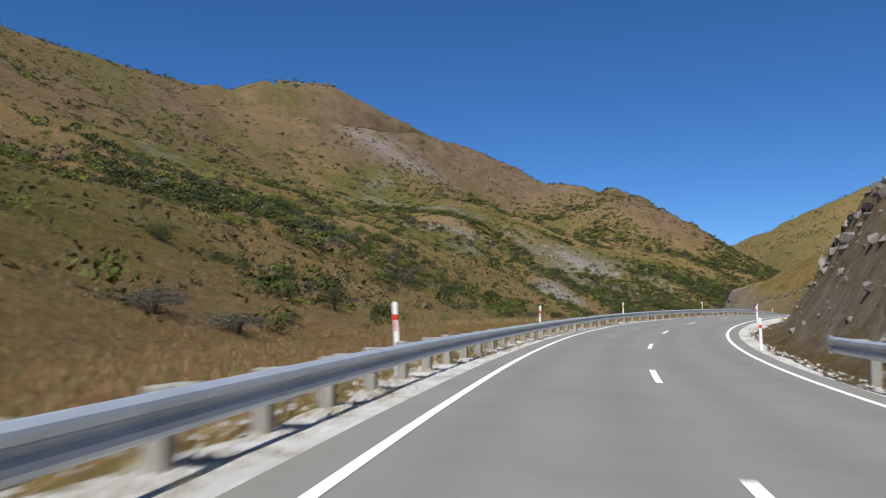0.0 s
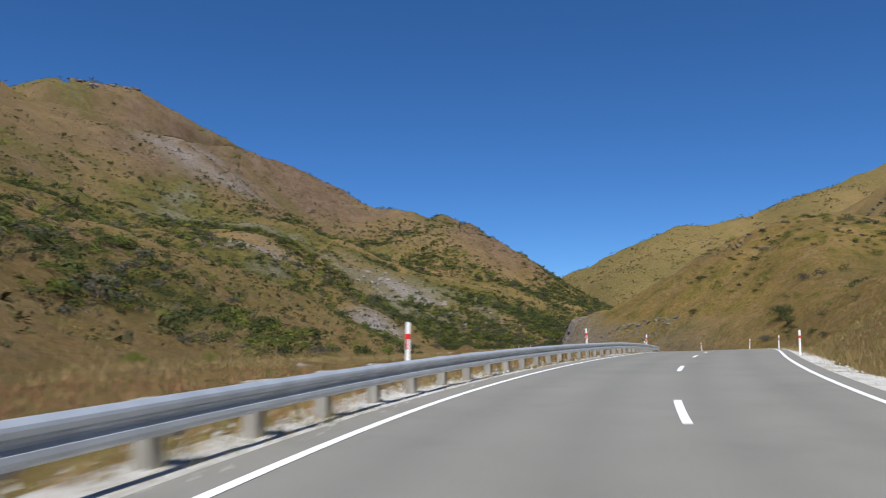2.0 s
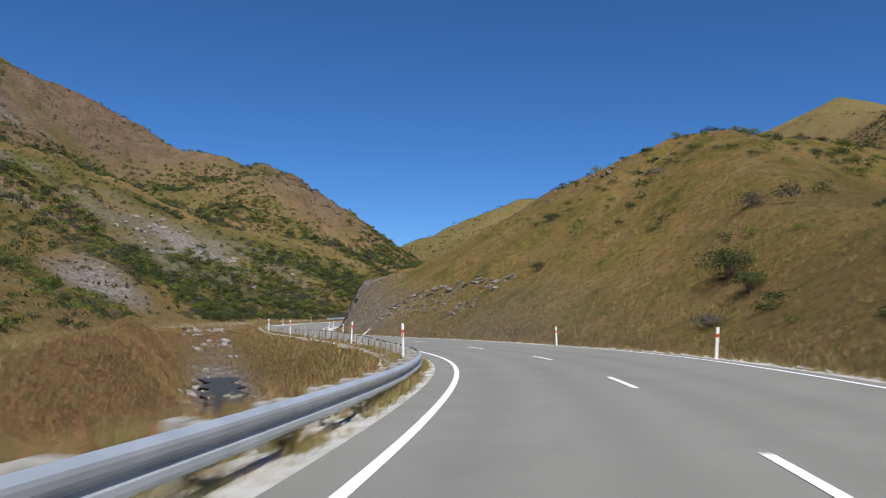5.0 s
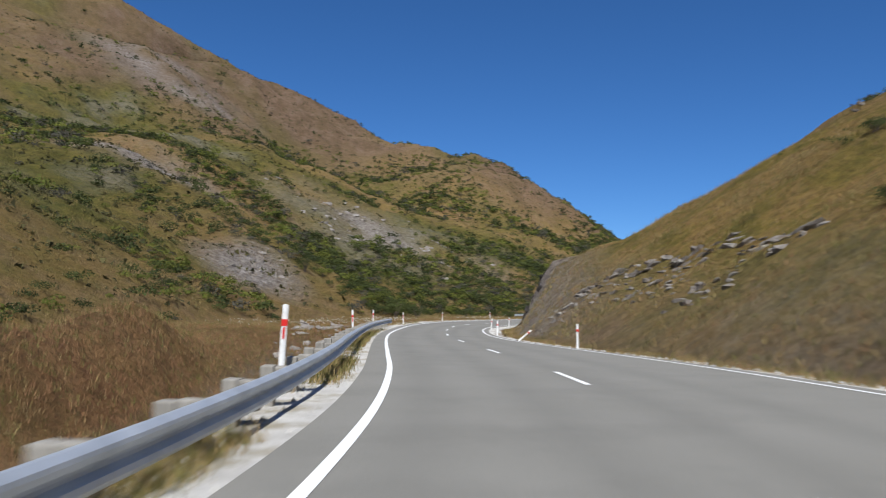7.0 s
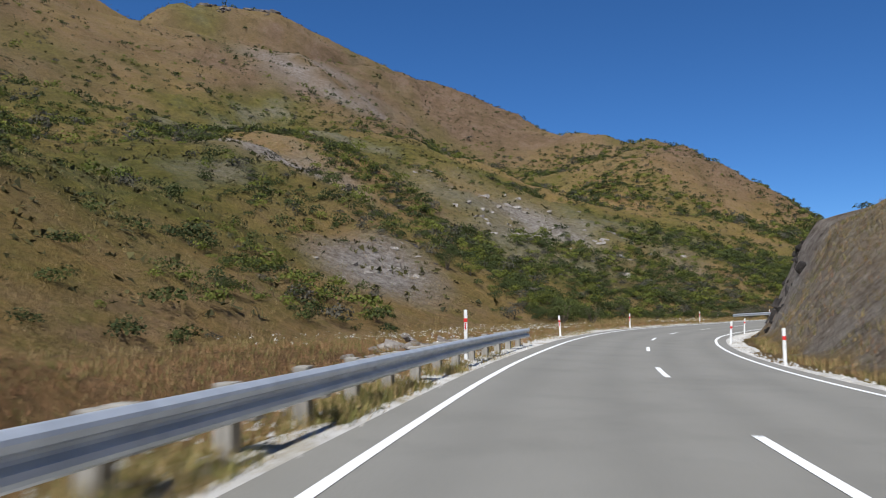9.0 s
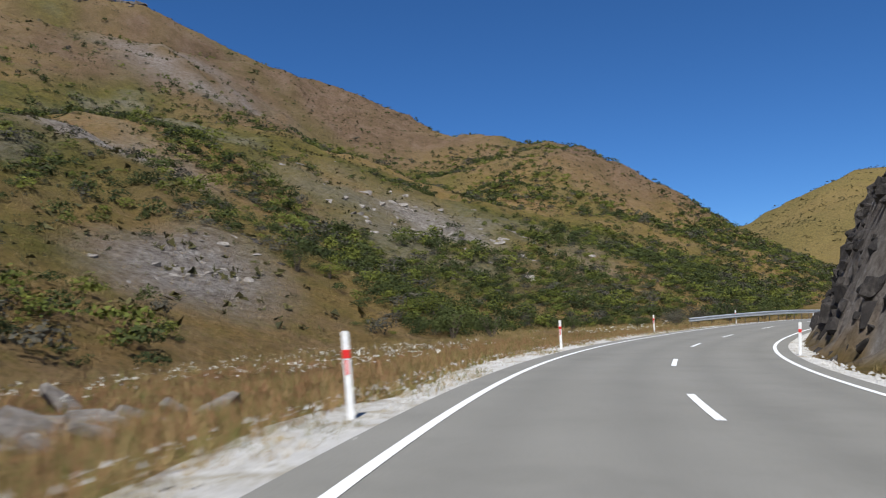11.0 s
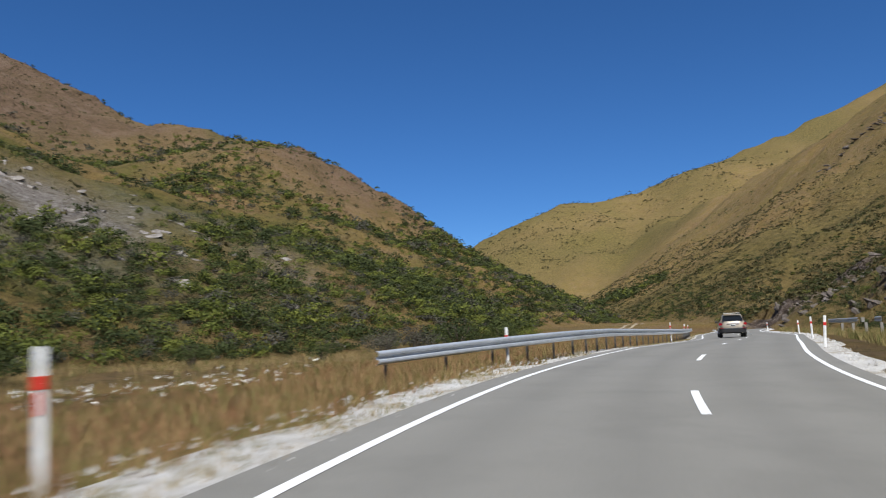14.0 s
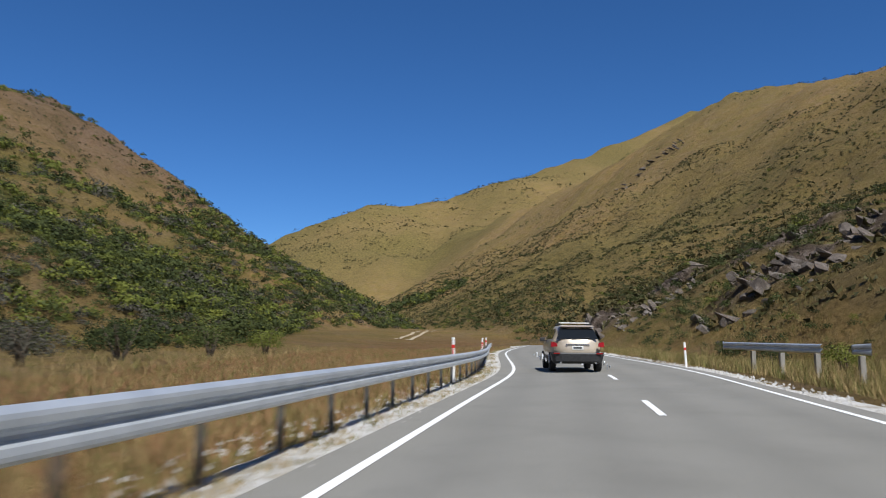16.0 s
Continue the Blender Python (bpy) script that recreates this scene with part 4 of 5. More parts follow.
NEAR_SHRUBS = [(-11.5, 66, 1.3, 2.3, SHRUB), (-14, 47, 1.9, 1.5, GREYLEAF), (-18, 44, 1.9, 1.7, GREYLEAF), (-25, 62, 1.6, 1.6, SHRUB), (-21, 66, 0.8, 1.0, SHRUB), (-12.5, 55, 0.9, 1.2, SHRUB),
               (-30, 96, 1.6, 1.8, BROOM), (-3, 92, 1.0, 1.1, BROOM), (1, 100, 0.8, 0.9, BROOM), (26, 205, 1.3, 1.8, SHRUB), (36, 259, 1.7, 3.2, SHRUB), (39, 262, 1.3, 2.0, BROOM),
               (52, 254, 3.0, 3.2, SHRUB), (56, 257, 2.6, 2.8, SHRUB), (49, 262, 2.0, 2.2, BROOM), (66, 268, 1.6, 2.0, SHRUB), (76, 278, 1.5, 2.1, SHRUB), (88, 292, 2.4, 3.0, GREYLEAF), (94, 296, 2.6, 3.2, SHRUB),
               (84, 289, 2.0, 2.6, GREYLEAF), (102, 303, 2.3, 3.0, SHRUB), (110, 312, 2.2, 2.8, BROOM), (72, 128, 1.0, 1.2, GREYLEAF), (66, 146, 0.8, 1.0, SHRUB), (64.6, 121.7, 1.7, 1.8, SHRUB), (63.5, 119, 1.2, 1.3, SHRUB), (59.6, 117.5, 0.8, 0.8, GREYLEAF), (75, 160, 0.9, 1.0, SHRUB),
               (118, 262, 1.3, 1.4, BROOM), (122, 268, 1.0, 1.2, SHRUB), (112, 250, 0.9, 1.1, SHRUB), (76.5, 214, 0.9, 1.3, GREYLEAF)]
_tell = {SHRUB.name: "dark green matagouri shrub on dry grass", BROOM.name: "yellow-green broom shrub on dry grass", GREYLEAF.name: "grey twiggy shrub on dry grass"}
for _k, (_x, _y, _r, _h, _m) in enumerate(NEAR_SHRUBS):
    shrub(_x, _y, _r, _h, _m, _tell[_m.name], 100 + _k)


def grass(count, side, span, kinds, tall, seed, keep=None, lift=0.0):
    """Tufts of bent blades beside the road: span in metres along, side as a pair of distances."""
    g = np.random.default_rng(seed)
    s, w = g.uniform(span[0], span[1], count), side[0] + (side[1] - side[0]) * g.random(count) ** 1.3
    p = on_road(s, w, 0)
    z, d, _, up, rise, cut, dc, nc, _ = land(p[:, 0], p[:, 1])
    ok = (np.abs(d) > 4.1) & (dc * nc + (1 - nc) * 9 > 2.4)
    if keep is not None:
        ok &= keep(p[:, 0], p[:, 1], g.random(count))
    p, z = p[ok], z[ok]
    n, B = len(p), 8
    a = g.uniform(0, 2 * math.pi, (n, B))
    lean = g.uniform(0.1, 0.95, (n, B))
    h = tall * g.uniform(0.5, 1.25, (n, B)) * (0.7 + 0.6 * g.random((n, 1)))
    base = np.stack([p[:, :1] + g.normal(0, 0.07, (n, B)), p[:, 1:2] + g.normal(0, 0.07, (n, B)), np.repeat(z[:, None], B, 1) - 0.05 + lift], -1)
    tip = base + np.stack([np.cos(a) * lean * h, np.sin(a) * lean * h, h], -1)
    wide = g.uniform(0.004, 0.010, (n, B))[..., None] * np.stack([-np.sin(a), np.cos(a), 0 * a], -1)
    tri = np.stack([base - wide, base + wide, tip], 2).reshape(-1, 3, 3)
    pick = np.repeat(g.random(n), B)
    lo = 0.0
    for m, share_of, label in kinds:
        sel = (pick >= lo) & (pick < lo + share_of)
        lo += share_of
        if sel.any():
            triangles("grass", tri[sel], m, label, "grass")


_end = at_time(16) + 90
grass(112000, (-4.9, -22), (20, _end), [(STRAW, 0.18, "dry straw-coloured grass beside the road"), (RUST, 0.47, "red-brown seeding grass beside the road"), (MEADOW, 0.35, "green grass among dry stalks")], 0.34, 1)
grass(46000, (4.2, 26), (at_time(2.9), at_time(12.6)), [(STRAW, 0.46, "dry tussock grass on the bank"), (RUST, 0.16, "red-brown grass on the bank"), (MEADOW, 0.38, "green grass on the bank")], 0.30, 2, lambda x, y, r: fbm(x, y, 5, 3, 18) + r * 0.7 > 0.15)
grass(9000, (5.2, 18), (at_time(15.2), _end), [(STRAW, 0.4, "tall dry grass under the slope"), (MEADOW, 0.6, "tall green grass under the slope")], 0.5, 6)
grass(24000, (-4.9, -7.4), (20, _end), [(MEADOW, 0.6, "low green grass at the verge"), (STRAW, 0.4, "low dry grass at the verge")], 0.17, 3)
grass(22000, (-4.0, -5.6), (20, _end), [(STRAW, 0.55, "thin dry weeds in the gravel"), (MEADOW, 0.45, "thin green weeds in the gravel")], 0.11, 5, lambda x, y, r: fbm(x, y, 2.5, 3, 8) + r * 0.5 > 0.3, 0.12)
grass(9000, (-4.2, -5.0), (at_time(5.2), at_time(10.2)), [(STRAW, 0.45, "dry weeds under the guard rail"), (MEADOW, 0.55, "green weeds under the guard rail")], 0.2, 7, lambda x, y, r: fbm(x, y, 1.8, 3, 9) + r * 0.4 > 0.2, 0.12)
grass(26000, (-22, -75), (20, at_time(16) + 90), [(STRAW, 0.7, "dry tussock grass on the hill foot"), (MEADOW, 0.3, "green grass on the hill foot")], 0.55, 4)


def tussocks():
    """Small dark tussock heads all over the hillsides."""
    g = np.random.default_rng(31)
    out = []
    for (x0, x1, y0, y1), n, size in (((-240, 300, 60, 640), 44000, 0.62), ((430, 1000, 1150, 1480), 6000, 1.9), ((105, 235, 190, 400), 26000, 0.36), ((150, 420, 300, 760), 46000, 0.75), ((-80, 20, 20, 300), 6000, 0.4)):
        x, y = g.uniform(x0, x1, n), g.uniform(y0, y1, n)
        z, d, s, up, rise, cut, dc, nc, top = land(x, y)
        ok = (np.where(y > 1000, 9, np.where((cut > 0) & (s < BREAK), 0, np.maximum(up, rise))) > 3) & (fbm(x, y, 25, 4, 77) + g.normal(0, 0.25, n) > -0.1)
        x, y, z = x[ok], y[ok], z[ok]
        m, K = len(x), 6
        r = size * g.uniform(0.45, 1.4, (m, 1, 1))
        way = g.normal(0, 1, (m, K, 3))
        way /= np.linalg.norm(way, axis=2)[..., None]
        way[..., 2] = np.abs(way[..., 2])
        c = np.stack([x, y, z - 0.05], 1)[:, None, :] + way * r * (0.62, 0.62, 0.5)
        a, b = g.normal(0, 1, (m, K, 3)) * r * 0.33, g.normal(0, 1, (m, K, 3)) * r * 0.33
        out.append(np.stack([c - a, c + a, c + b + (0, 0, 0.1)], 2).reshape(-1, 3, 3))
    triangles("tussocks", np.concatenate(out), TUSSOCK, "small olive and tan tussocks all over the hillsides", "tussock grass")


tussocks()


def flowers():
    g = np.random.default_rng(12)
    n = 1100
    s, w = g.uniform(at_time(11.4), at_time(15.4), n), -8.5 - 12 * g.random(n)
    p = on_road(s, w, 0)
    ok = fbm(p[:, 0], p[:, 1], 7, 3, 44) > 0.2
    p = p[ok]
    n = len(p)
    z = land(p[:, 0], p[:, 1])[0] + g.uniform(0.45, 0.8, n)
    c = np.stack([p[:, 0], p[:, 1], z], 1)[:, None, :] + g.normal(0, 0.06, (n, 5, 3)) * (1, 1, 0.35)
    a = g.normal(0, 1, (n, 5, 3)) * 0.02
    b = g.normal(0, 1, (n, 5, 3)) * 0.02
    triangles("flowers", np.stack([c - a, c + a, c + b * 1.4], 2).reshape(-1, 3, 3), PETAL, "white umbel flower heads among red-brown grass", "flowers")


flowers()


# ---------------------------------------------------------------- rock
def stone_shapes(material):
    """A handful of broken blocks that outcrops of one kind of rock share."""
    g = random.Random(3)
    out = []
    for k in range(14):
        bm = bmesh.new()
        for _ in range(16):
            p = Vector((g.uniform(-1, 1), g.uniform(-1, 1), g.uniform(-1, 1)))
            p *= 1 / max(0.75, (abs(p.x) ** 4 + abs(p.y) ** 4 + abs(p.z) ** 4) ** 0.25)
            bm.verts.new((p.x * 0.5, p.y * 0.46, p.z * 0.36))
        bmesh.ops.convex_hull(bm, input=bm.verts)
        bmesh.ops.delete(bm, geom=[v for v in bm.verts if not v.link_faces], context="VERTS")
        bmesh.ops.recalc_face_normals(bm, faces=bm.faces)
        me = bpy.data.meshes.new("rock")
        bm.to_mesh(me)
        bm.free()
        me.materials.append(material)
        out.append(me)
    return out


GREY_STONES, DARK_STONES, PALE_STONES = stone_shapes(ROCK), stone_shapes(DARK_ROCK), stone_shapes(PALE_ROCK)


def rocks(name, spots, label, seed, slab=(1.0, 0.7, 0.5), dip=(20, 15, 0), category="rock outcrop", deep=0.06, stones=GREY_STONES):
    """One outcrop: broken slabs that follow one bedding. spots: x, y, size, lift."""
    g = random.Random(seed)
    top = tagged(new(name), label, category)
    zs = height([q[0] for q in spots], [q[1] for q in spots])
    for (x, y, size, lift), z in zip(spots, zs):
        o = new("rock", g.choice(stones))
        o.parent = top
        turn = Euler([radians(d + g.uniform(-24, 24)) for d in dip]).to_matrix().to_4x4()
        o.matrix_basis = Matrix.Translation((x, y, z + (lift - deep) * size)) @ turn @ Matrix.Diagonal((size * slab[0] * g.uniform(0.7, 1.5), size * slab[1] * g.uniform(0.7, 1.4), size * slab[2] * g.uniform(0.6, 1.4), 1))
    return top


def along(t0, t1, count, side, size, seed, rise=1.0):
    g = random.Random(seed)
    out = []
    for _ in range(count):
        p = on_road(at_time(g.uniform(t0, t1)), g.uniform(*side), 0)
        out.append((float(p[0]), float(p[1]), g.uniform(*size), g.uniform(-0.12, 0.12) * rise))
    return out


def band(line, width, count, size, seed):
    g = random.Random(seed)
    out = []
    for _ in range(count):
        u = g.random() * (len(line) - 1)
        k = min(int(u), len(line) - 2)
        (x0, y0), (x1, y1) = line[k], line[k + 1]
        out.append((x0 + (x1 - x0) * (u - k) + g.gauss(0, width), y0 + (y1 - y0) * (u - k) + g.gauss(0, width), g.uniform(*size), g.uniform(-0.15, 0.08)))
    return out


def around(cx, cy, rx, ry, count, size, seed, turn=0.0):
    g = random.Random(seed)
    c, s = math.cos(radians(turn)), math.sin(radians(turn))
    out = []
    for _ in range(count):
        u, v = g.gauss(0, rx * 0.5), g.gauss(0, ry * 0.5)
        out.append((cx + u * c - v * s, cy + u * s + v * c, g.uniform(*size), g.uniform(-0.15, 0.1)))
    return out


rocks("rock_outcrop", along(0.9, 2.9, 190, (4.4, 9), (0.12, 0.5), 1), "grey weathered rubble slope of a road cut", 1, (1.2, 0.9, 0.8), dip=(50, 10, 30), deep=0.2, stones=PALE_STONES)
rocks("rock_outcrop", along(1.0, 2.9, 150, (6.6, 11), (0.25, 0.9), 41), "broken grey schist ledge above a road cut", 41, (0.9, 1.3, 0.8), dip=(20, 48, 20), deep=0.3, stones=PALE_STONES)
# solid dark stones give the ledge its crevice shade by colour
rocks("rock_outcrop", along(1.0, 2.9, 80, (7.0, 11), (0.25, 0.8), 42), "schist ledge slabs coloured dark for the shade of crevices", 42, (0.9, 1.3, 0.7), dip=(20, 48, 20), deep=0.28, stones=DARK_STONES)
rocks("rock_outcrop", band([(60.6, 171), (63, 169), (65.2, 166), (66.2, 160.6), (66.0, 154), (64.6, 149)], 0.5, 110, (0.25, 0.9), 2), "weathered ledge of broken rock in a low road cut", 2, (1.4, 0.9, 0.6), (12, 14, 105), deep=0.12, stones=PALE_STONES)
# the shade under the lip is put into the colour of these stones
rocks("rock_outcrop", band([(60.6, 171), (63, 169), (65.2, 166), (66.2, 160.6), (66.0, 154)], 0.35, 26, (0.3, 0.8), 52), "lip of a low rock ledge, undercut shade put into dark stones", 52, (1.5, 0.9, 0.4), (12, 14, 105), deep=0.2, stones=DARK_STONES)
rocks("rock_outcrop", band([(59.6, 170), (62.2, 167), (63.2, 160), (62.6, 152)], 1.1, 150, (0.12, 0.6), 12), "loose pale rock at the foot of a low cut", 12, (1.2, 0.9, 0.7), (20, 14, 100), stones=PALE_STONES)
# the bluff's shaded face comes from dark stone colour
rocks("rock_outcrop", along(12.7, 15.1, 300, (3.8, 6.8), (0.22, 0.75), 3, 2), "steep schist bluff beside the road, its shade put into dark stone", 3, (0.8, 1.2, 1.5), (15, 28, 20), deep=0.2, stones=DARK_STONES)
rocks("rock_outcrop", around(50, 336, 30, 24, 170, (0.5, 2.2), 4), "pale scree and broken rock on a hillside", 4, (1.3, 1.1, 0.6), (25, 0, 0), deep=0.2, stones=PALE_STONES)
rocks("rock_outcrop", around(144, 279, 10, 5, 70, (0.5, 2.0), 5, -58), "dark layered schist outcrop above the road", 5, (1.4, 1.0, 0.7), (16, 24, -58), deep=0.16)
rocks("rock_outcrop", around(160, 312, 9, 7, 70, (0.4, 1.7), 6, -50), "dark broken schist on a slope", 6, (1.4, 1.0, 0.7), (22, 28, -50), deep=0.16)
rocks("rock_outcrop", around(174, 318, 7, 4, 22, (0.4, 1.5), 26, -55), "grey schist slab standing out of a grassy slope", 26, (1.5, 1.0, 0.6), (8, 14, -55), deep=0.3)
rocks("rock_outcrop", around(168, 294, 14, 8, 30, (0.5, 1.7), 16, -50), "grey schist ledges high on a slope", 16, (1.4, 1.1, 0.6), (10, 16, -50), deep=0.2)
rocks("rock_outcrop", around(440, 552, 26, 10, 46, (1.2, 3.6), 36, -40), "dark rock ledges near the top of a hill", 36, (2.2, 1.1, 0.5), (10, 12, -40))
rocks("rock_outcrop", around(-108, 570, 8, 6, 26, (2.0, 5.0), 7), "dark rocky knob on the crest of a hill", 7, (1.1, 0.9, 1.0))
rocks("rock_outcrop", around(-128, 548, 9, 6, 20, (2.0, 4.5), 8), "dark rocky knob on the crest of a hill", 8, (1.1, 0.9, 1.0))
rocks("rock_outcrop", around(28, 250, 6, 8, 55, (0.4, 1.4), 9), "bare pale slip with loose stones", 9, (1.3, 1.0, 0.6), category="slip", deep=0.2, stones=PALE_STONES)
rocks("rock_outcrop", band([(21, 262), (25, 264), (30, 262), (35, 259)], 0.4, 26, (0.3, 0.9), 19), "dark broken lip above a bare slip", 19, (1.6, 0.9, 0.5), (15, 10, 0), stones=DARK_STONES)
rocks("rock_outcrop", around(88, 168, 9, 22, 34, (0.5, 1.5), 10), "weathered rocks along a grassy crest", 10)
_g = random.Random(21)
_bed = []
for _k in range(len(CREEK) - 2):
    (x0, y0), (x1, y1) = CREEK[_k + 1], CREEK[_k + 2]
    for _ in range(44):
        _u = _g.random()
        _bed.append((x0 + (x1 - x0) * _u + _g.uniform(-3, 3), y0 + (y1 - y0) * _u + _g.uniform(-2, 2), 0.22 + 1.1 * _g.random() ** 2.2, 0.1))
rocks("boulders", _bed, "pale boulders lying in a narrow stream bed", 22, (1.2, 0.9, 0.7), category="boulders", stones=PALE_STONES)


def stream():
    bm = bmesh.new()
    rows = []
    pts = np.array(CREEK[2:5])
    u = np.linspace(0, len(pts) - 1, 60)
    x, y = np.interp(u, np.arange(len(pts)), pts[:, 0]), np.interp(u, np.arange(len(pts)), pts[:, 1])
    dx, dy = np.gradient(x), np.gradient(y)
    n = np.hypot(dx, dy)
    z = height(x, y)
    z = smooth(z, 11) + 0.16
    for k in range(60):
        w = 1.35 + 0.4 * math.sin(k * 0.9) + 0.3 * math.sin(k * 2.3)
        rows.append([bm.verts.new((x[k] + q * w * dy[k] / n[k], y[k] - q * w * dx[k] / n[k], z[k])) for q in (-1, -0.3, 0.3, 1)])
    for a, b in zip(rows, rows[1:]):
        for i in range(3):
            bm.faces.new((a[i], a[i + 1], b[i + 1], b[i]))
    tagged(part("water", bm, WATER), "dark shallow stream water among boulders", "stream", kind="structure")


stream()


# ---------------------------------------------------------------- the car ahead
def ring(bm, z, rear, front, half, n=28, power=5.0):
    """A rounded rectangle as a ring of corners at the height z."""
    out = []
    for k in range(n):
        a = 2 * math.pi * (k + 0.5) / n
        c, s = math.cos(a), math.sin(a)
        r = (abs(c) ** power + abs(s) ** power) ** (-1 / power)
        out.append(bm.verts.new((half * r * c, (rear + front) / 2 + (front - rear) / 2 * r * s, z)))
    return out


def loft(rings, bm, caps=True):
    for a, b in zip(rings, rings[1:]):
        for i in range(len(a)):
            j = (i + 1) % len(a)
            bm.faces.new((a[i], a[j], b[j], b[i]))
    if caps:
        bm.faces.new(rings[0][::-1])
        bm.faces.new(rings[-1])


def sheet(bm, corners, thick, out):
    """A flat pane with thickness."""
    o = Vector(out).normalized() * thick
    a = [bm.verts.new(Vector(c)) for c in corners]
    b = [bm.verts.new(Vector(c) + o) for c in corners]
    n = len(a)
    for i in range(n):
        bm.faces.new((a[i], a[(i + 1) % n], b[(i + 1) % n], b[i]))
    bm.faces.new(a[::-1])
    bm.faces.new(b)
    bmesh.ops.recalc_face_normals(bm, faces=bm.faces)


def suv():
    car = tagged(new("car"), "beige sport utility car seen from behind on the road", "car")
    bm = bmesh.new()
    loft([ring(bm, *q) for q in ((0.42, -2.20, 2.20, 0.86), (0.60, -2.34, 2.34, 0.93), (0.80, -2.36, 2.38, 0.955), (0.95, -2.34, 2.34, 0.95), (1.06, -2.30, 2.20, 0.93), (1.10, -2.28, 1.00, 0.905),
                                 (1.17, -2.24, 0.86, 0.87), (1.40, -2.09, 0.50, 0.775), (1.58, -1.97, 0.22, 0.70), (1.66, -1.90, 0.08, 0.64), (1.695, -1.75, -0.10, 0.52))], bm)
    part("body", bm, GOLD, car, "", True)
    bm = bmesh.new()
    loft([ring(bm, *q) for q in ((0.33, -2.26, -1.6, 0.82), (0.40, -2.40, -1.62, 0.90), (0.66, -2.43, -1.62, 0.955), (0.71, -2.40, -1.64, 0.95))], bm)
    part("rear_bumper", bm, BLACK, car, "black plastic lower bumper")
    bm = bmesh.new()
    loft([ring(bm, *q) for q in ((0.33, 1.6, 2.28, 0.82), (0.62, 1.62, 2.42, 0.94), (0.68, 1.64, 2.40, 0.93))], bm)
    part("front_bumper", bm, BLACK, car)
    for x in (-1, 1):
        bm = bmesh.new()
        box(bm, 0.05, 2.3, 0.16, (x * 0.925, 0, 0.46), 0.02)
        part("sill", bm, BLACK, car)
    bm = bmesh.new()
    sheet(bm, [(-0.74, -2.222, 1.19), (0.74, -2.222, 1.19), (0.60, -1.985, 1.56), (-0.60, -1.985, 1.56)], 0.022, (0, -0.84, 0.54))
    part("rear_window", bm, GLASS, car, "dark tinted rear window")
    bm = bmesh.new()
    box(bm, 0.62, 0.02, 0.022, (0.12, -2.245, 1.215), 0.004, pose(0, 0, 0, 0, -6, 0))
    part("wiper", bm, BLACK, car)
    for x in (-1, 1):
        for y0, y1, t0, t1 in ((-2.02, -1.25, -1.86, -1.22), (-1.17, -0.20, -1.14, -0.28), (-0.12, 0.78, -0.20, 0.30)):
            bm = bmesh.new()
            sheet(bm, [(x * 0.872, y0, 1.18), (x * 0.872, y1, 1.18), (x * 0.722, t1, 1.54), (x * 0.722, t0, 1.54)], 0.014, (x * 0.92, 0, 0.38))
            part("side_window", bm, GLASS, car)
        bm = bmesh.new()
        sheet(bm, [(x * 0.95, -2.27, 0.90), (x * 0.72, -2.348, 0.92), (x * 0.74, -2.305, 1.05), (x * 0.93, -2.21, 1.09)], 0.03, (x * 0.2, -1, 0.15))
        part("tail_light", bm, LENS, car, "red tail lamp")
        bm = bmesh.new()
        box(bm, 0.22, 0.02, 0.045, (x * 0.76, -2.425, 0.68), 0.006)
        part("reflector", bm, LENS, car)
        bm = bmesh.new()
        box(bm, 0.045, 1.75, 0.045, (x * 0.56, -0.85, 1.745), 0.016)
        box(bm, 0.05, 0.10, 0.07, (x * 0.56, -1.65, 1.705), 0.01)
        box(bm, 0.05, 0.10, 0.07, (x * 0.56, -0.05, 1.705), 0.01)
        part("roof_rail", bm, BLACK, car)
        bm = bmesh.new()
        box(bm, 0.20, 0.13, 0.16, (x * 1.03, 0.62, 1.16), 0.04)
        box(bm, 0.14, 0.05, 0.04, (x * 0.92, 0.66, 1.12), 0.01)
        part("wing_mirror", bm, BLACK, car)
        bm = bmesh.new()
        bmesh.ops.create_cone(bm, cap_ends=True, segments=14, radius1=0.035, radius2=0.035, depth=0.16)
        bmesh.ops.transform(bm, matrix=pose(x * 0.62, -2.40, 0.345, 90), verts=bm.verts)
        part("exhaust", bm, CHROME, car)
    bm = bmesh.new()
    box(bm, 1.22, 0.34, 0.035, (0, -1.93, 1.665), 0.015, pose(0, 0, 0, 6))
    part("spoiler", bm, GOLD, car)
    bm = bmesh.new()
    box(bm, 1.12, 0.06, 0.035, (0, -1.25, 1.785), 0.012)
    part("roof_bar", bm, WHITE, car, "pale cross bar on the roof")
    bm = bmesh.new()
    box(bm, 0.84, 0.03, 0.06, (0, -2.345, 0.985), 0.012)
    part("trim_strip", bm, CHROME, car, "bright strip over the number plate")
    bm = bmesh.new()
    box(bm, 0.40, 0.012, 0.125, (0, -2.372, 0.88), 0.004)
    plate = part("number_plate", bm, WHITE, car, "pale number plate")
    bm = bmesh.new()
    box(bm, 0.31, 0.006, 0.06, (0, -2.381, 0.88), 0.001)
    part("plate_bar", bm, BLACK, plate)
    bm = bmesh.new()
    box(bm, 1.5, 3.6, 0.25, (0, 0, 0.42))
    part("underbody", bm, BLACK, car)
    wheel = None
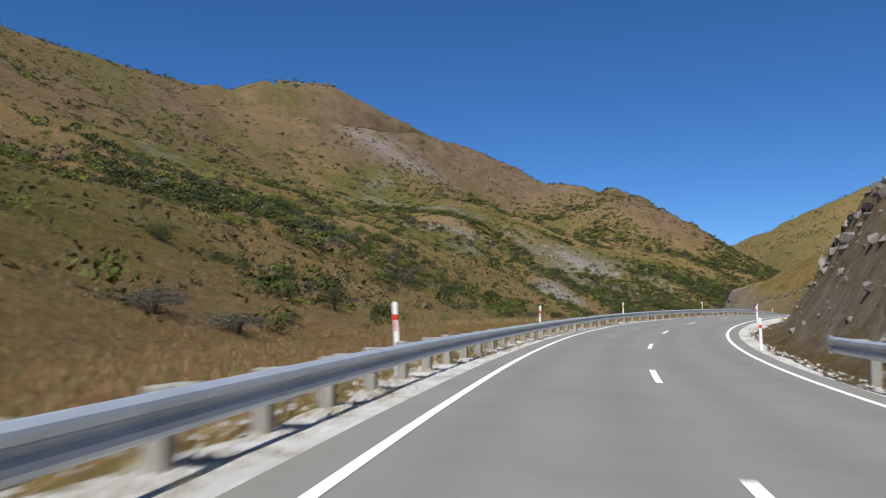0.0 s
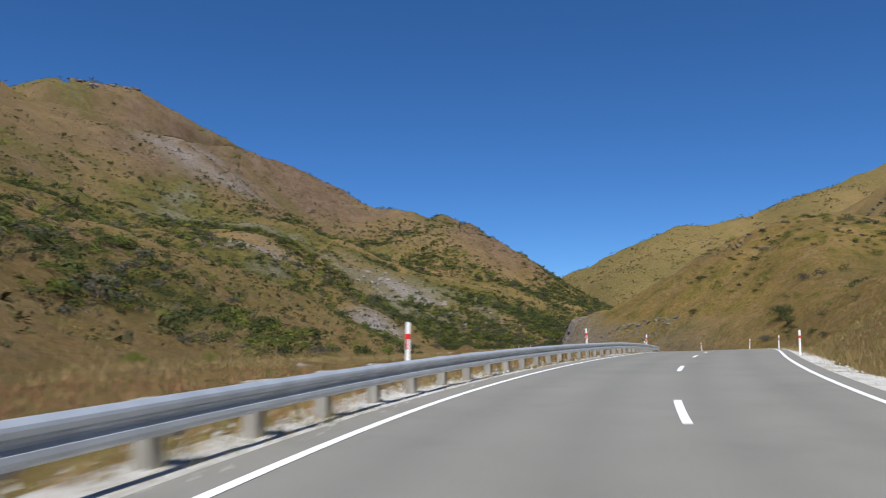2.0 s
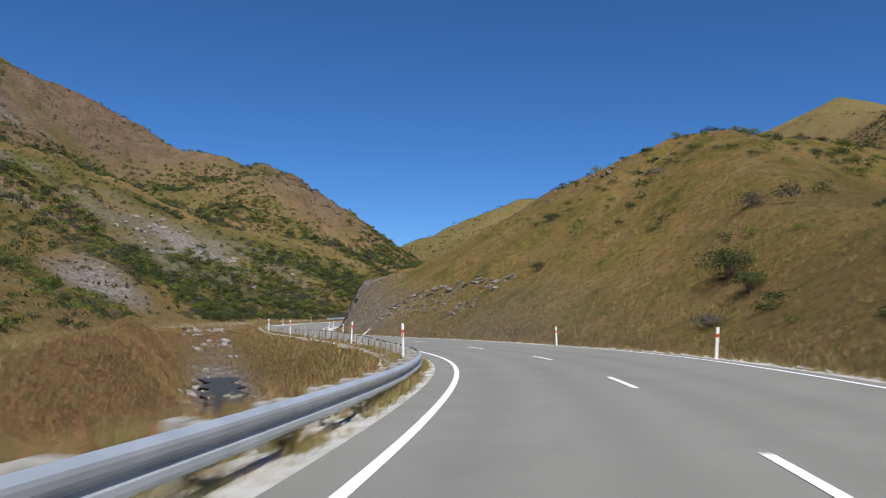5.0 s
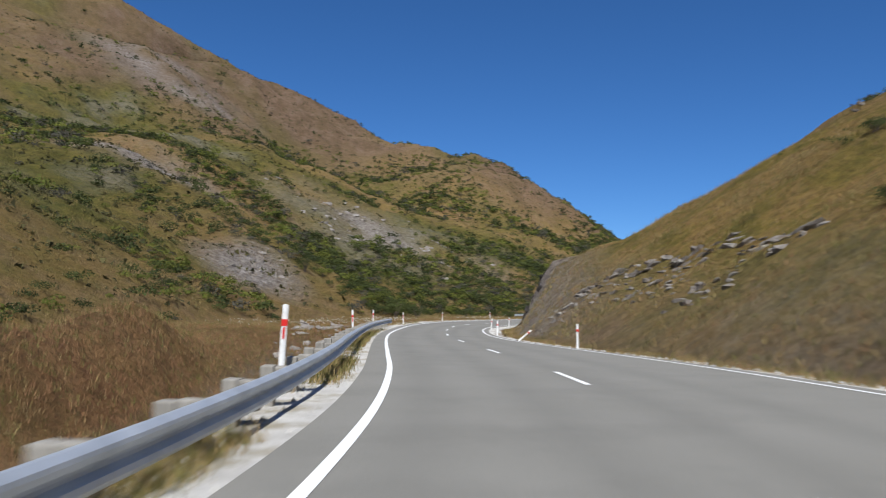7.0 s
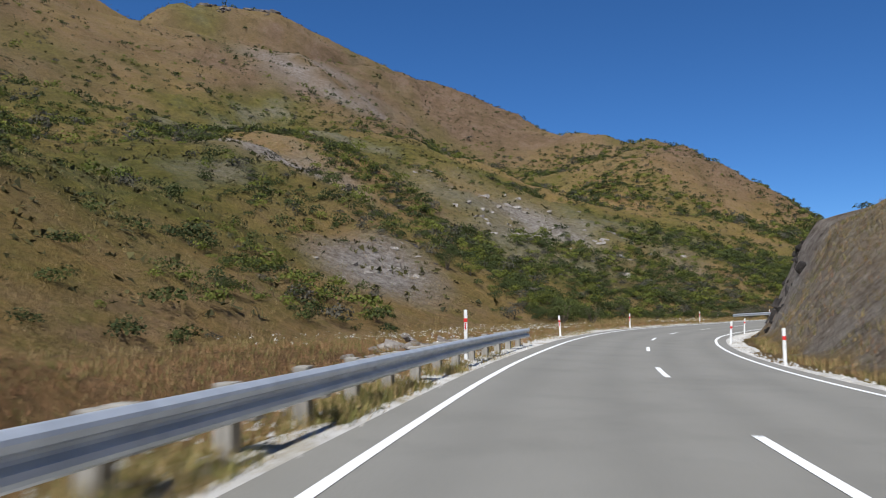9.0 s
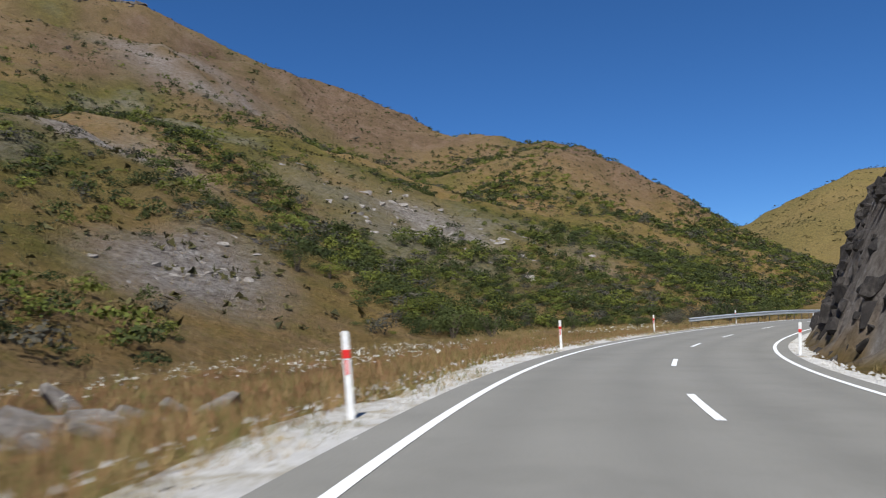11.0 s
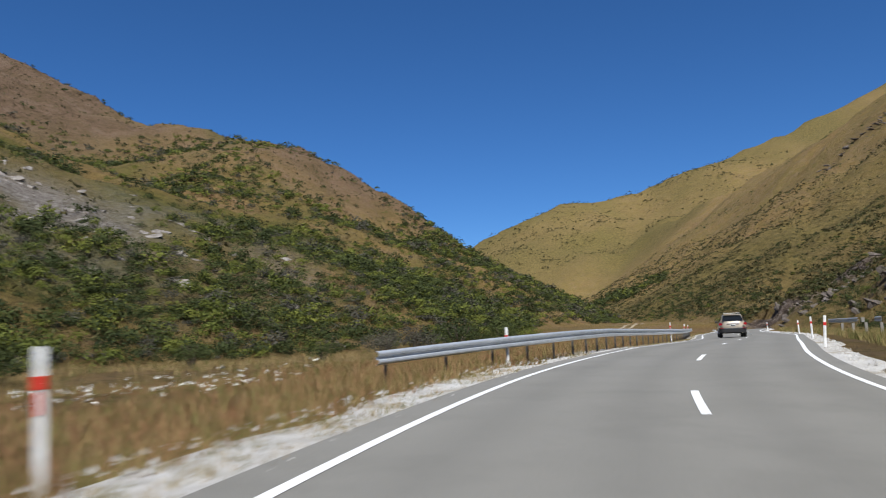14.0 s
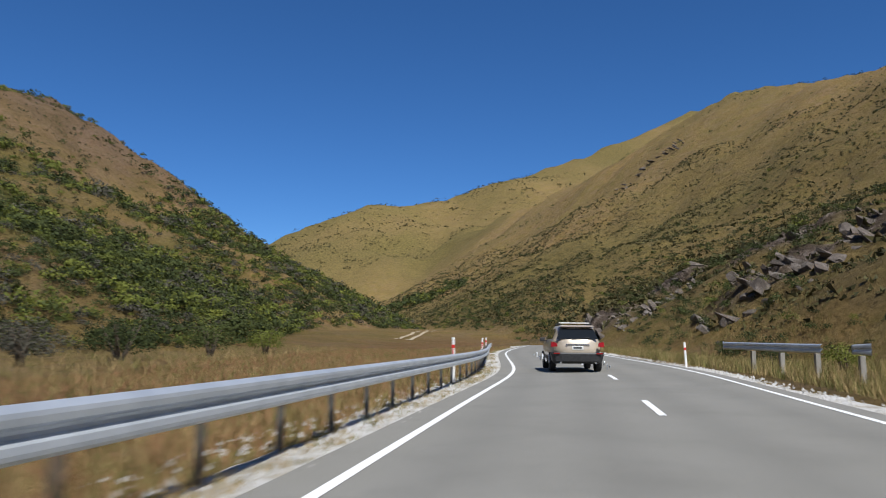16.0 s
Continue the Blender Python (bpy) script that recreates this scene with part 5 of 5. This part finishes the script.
    for x in (-1, 1):
        for y in (-1.42, 1.40):
            m = pose(x * 0.83, y, 0.36, 0, 90 if x > 0 else -90, 0)
            if wheel is None:
                bm = bmesh.new()
                prof = ((-0.11, 0.24), (-0.115, 0.33), (-0.085, 0.358), (0.085, 0.358), (0.115, 0.33), (0.11, 0.24))
                rs = []
                for h, r in prof:
                    rs.append([bm.verts.new((r * math.cos(2 * math.pi * k / 30), r * math.sin(2 * math.pi * k / 30), h)) for k in range(30)])
                loft(rs, bm, True)
                wheel = part("wheel", bm, RUBBER, car, "black tyre on a silver rim")
                wheel.matrix_basis = m
                bm = bmesh.new()
                for k in range(5):
                    box(bm, 0.07, 0.21, 0.03, (0, 0, 0), 0.008)
                    bmesh.ops.transform(bm, matrix=pose(0, 0, 0.118, 0, 0, 72 * k) @ pose(0, 0.13, 0), verts=[v for v in bm.verts if not v.tag])
                    for v in bm.verts:
                        v.tag = True
                bmesh.ops.create_cone(bm, cap_ends=True, segments=18, radius1=0.07, radius2=0.06, depth=0.04, matrix=pose(0, 0, 0.118))
                rim = part("rim", bm, STEEL, wheel)
            else:
                w = share(wheel, "wheel", m, car)
                share(rim, "rim", Matrix(), w)
    return car


_s = at_time(16) + 30.2
_at = on_road(_s, -1.2, 0.012)
_car = suv()
_car.matrix_basis = Matrix.Translation(Vector(_at)) @ pose(0, 0, 0, 0, 0, math.degrees(heading(_s)) - 90 + 3) @ Matrix.Diagonal((0.97, 0.97, 0.97, 1))


# ---------------------------------------------------------------- farm track on the valley floor
def track():
    line = [(146, 348), (158, 364), (168, 377), (177, 387)]
    for off in (-0.85, 0.85):
        bm = bmesh.new()
        u = np.linspace(0, len(line) - 1, 70)
        x, y = np.interp(u, range(len(line)), [p[0] for p in line]), np.interp(u, range(len(line)), [p[1] for p in line])
        x, y = smooth(x, 15), smooth(y, 15)
        dx, dy = np.gradient(x), np.gradient(y)
        n = np.hypot(dx, dy)
        rows = []
        for q in (off - 0.28, off + 0.28):
            px, py = x + q * dy / n, y - q * dx / n
            rows.append([bm.verts.new(p) for p in zip(px, py, height(px, py) + 0.08)])
        for i in range(69):
            bm.faces.new((rows[0][i], rows[1][i], rows[1][i + 1], rows[0][i + 1]))
        tagged(part("wheel_track", bm, DUST), "pale wheel track of a farm road in grass", "farm track", kind="structure")


track()


# ---------------------------------------------------------------- loose stones on the verges
def pebbles(count, side, seed):
    g = np.random.default_rng(seed)
    s, w = g.uniform(20, at_time(16) + 60, count), side[0] + (side[1] - side[0]) * g.random(count)
    if side[0] > 0:
        w = right_edge(s) + 0.5 + 0.7 * g.random(count)
    p = on_road(s, w, -0.03)
    r = 0.012 + 0.045 * g.random(count) ** 3
    a = g.uniform(0, 2 * math.pi, count)
    tops = p + np.stack([0 * r, 0 * r, r * 1.1], 1)
    ring_ = [p + np.stack([np.cos(a + k * 2.09) * r * g.uniform(0.8, 1.5, count), np.sin(a + k * 2.09) * r, -0.2 * r], 1) for k in range(3)]
    tri = np.concatenate([np.stack([ring_[k], ring_[(k + 1) % 3], tops], 1) for k in range(3)])
    triangles("gravel", tri, GRAVEL, "loose grey stones on the gravel verge", "gravel")


pebbles(14000, (-3.9, -5.6), 3)
pebbles(7000, (2.5, 4.2), 4)
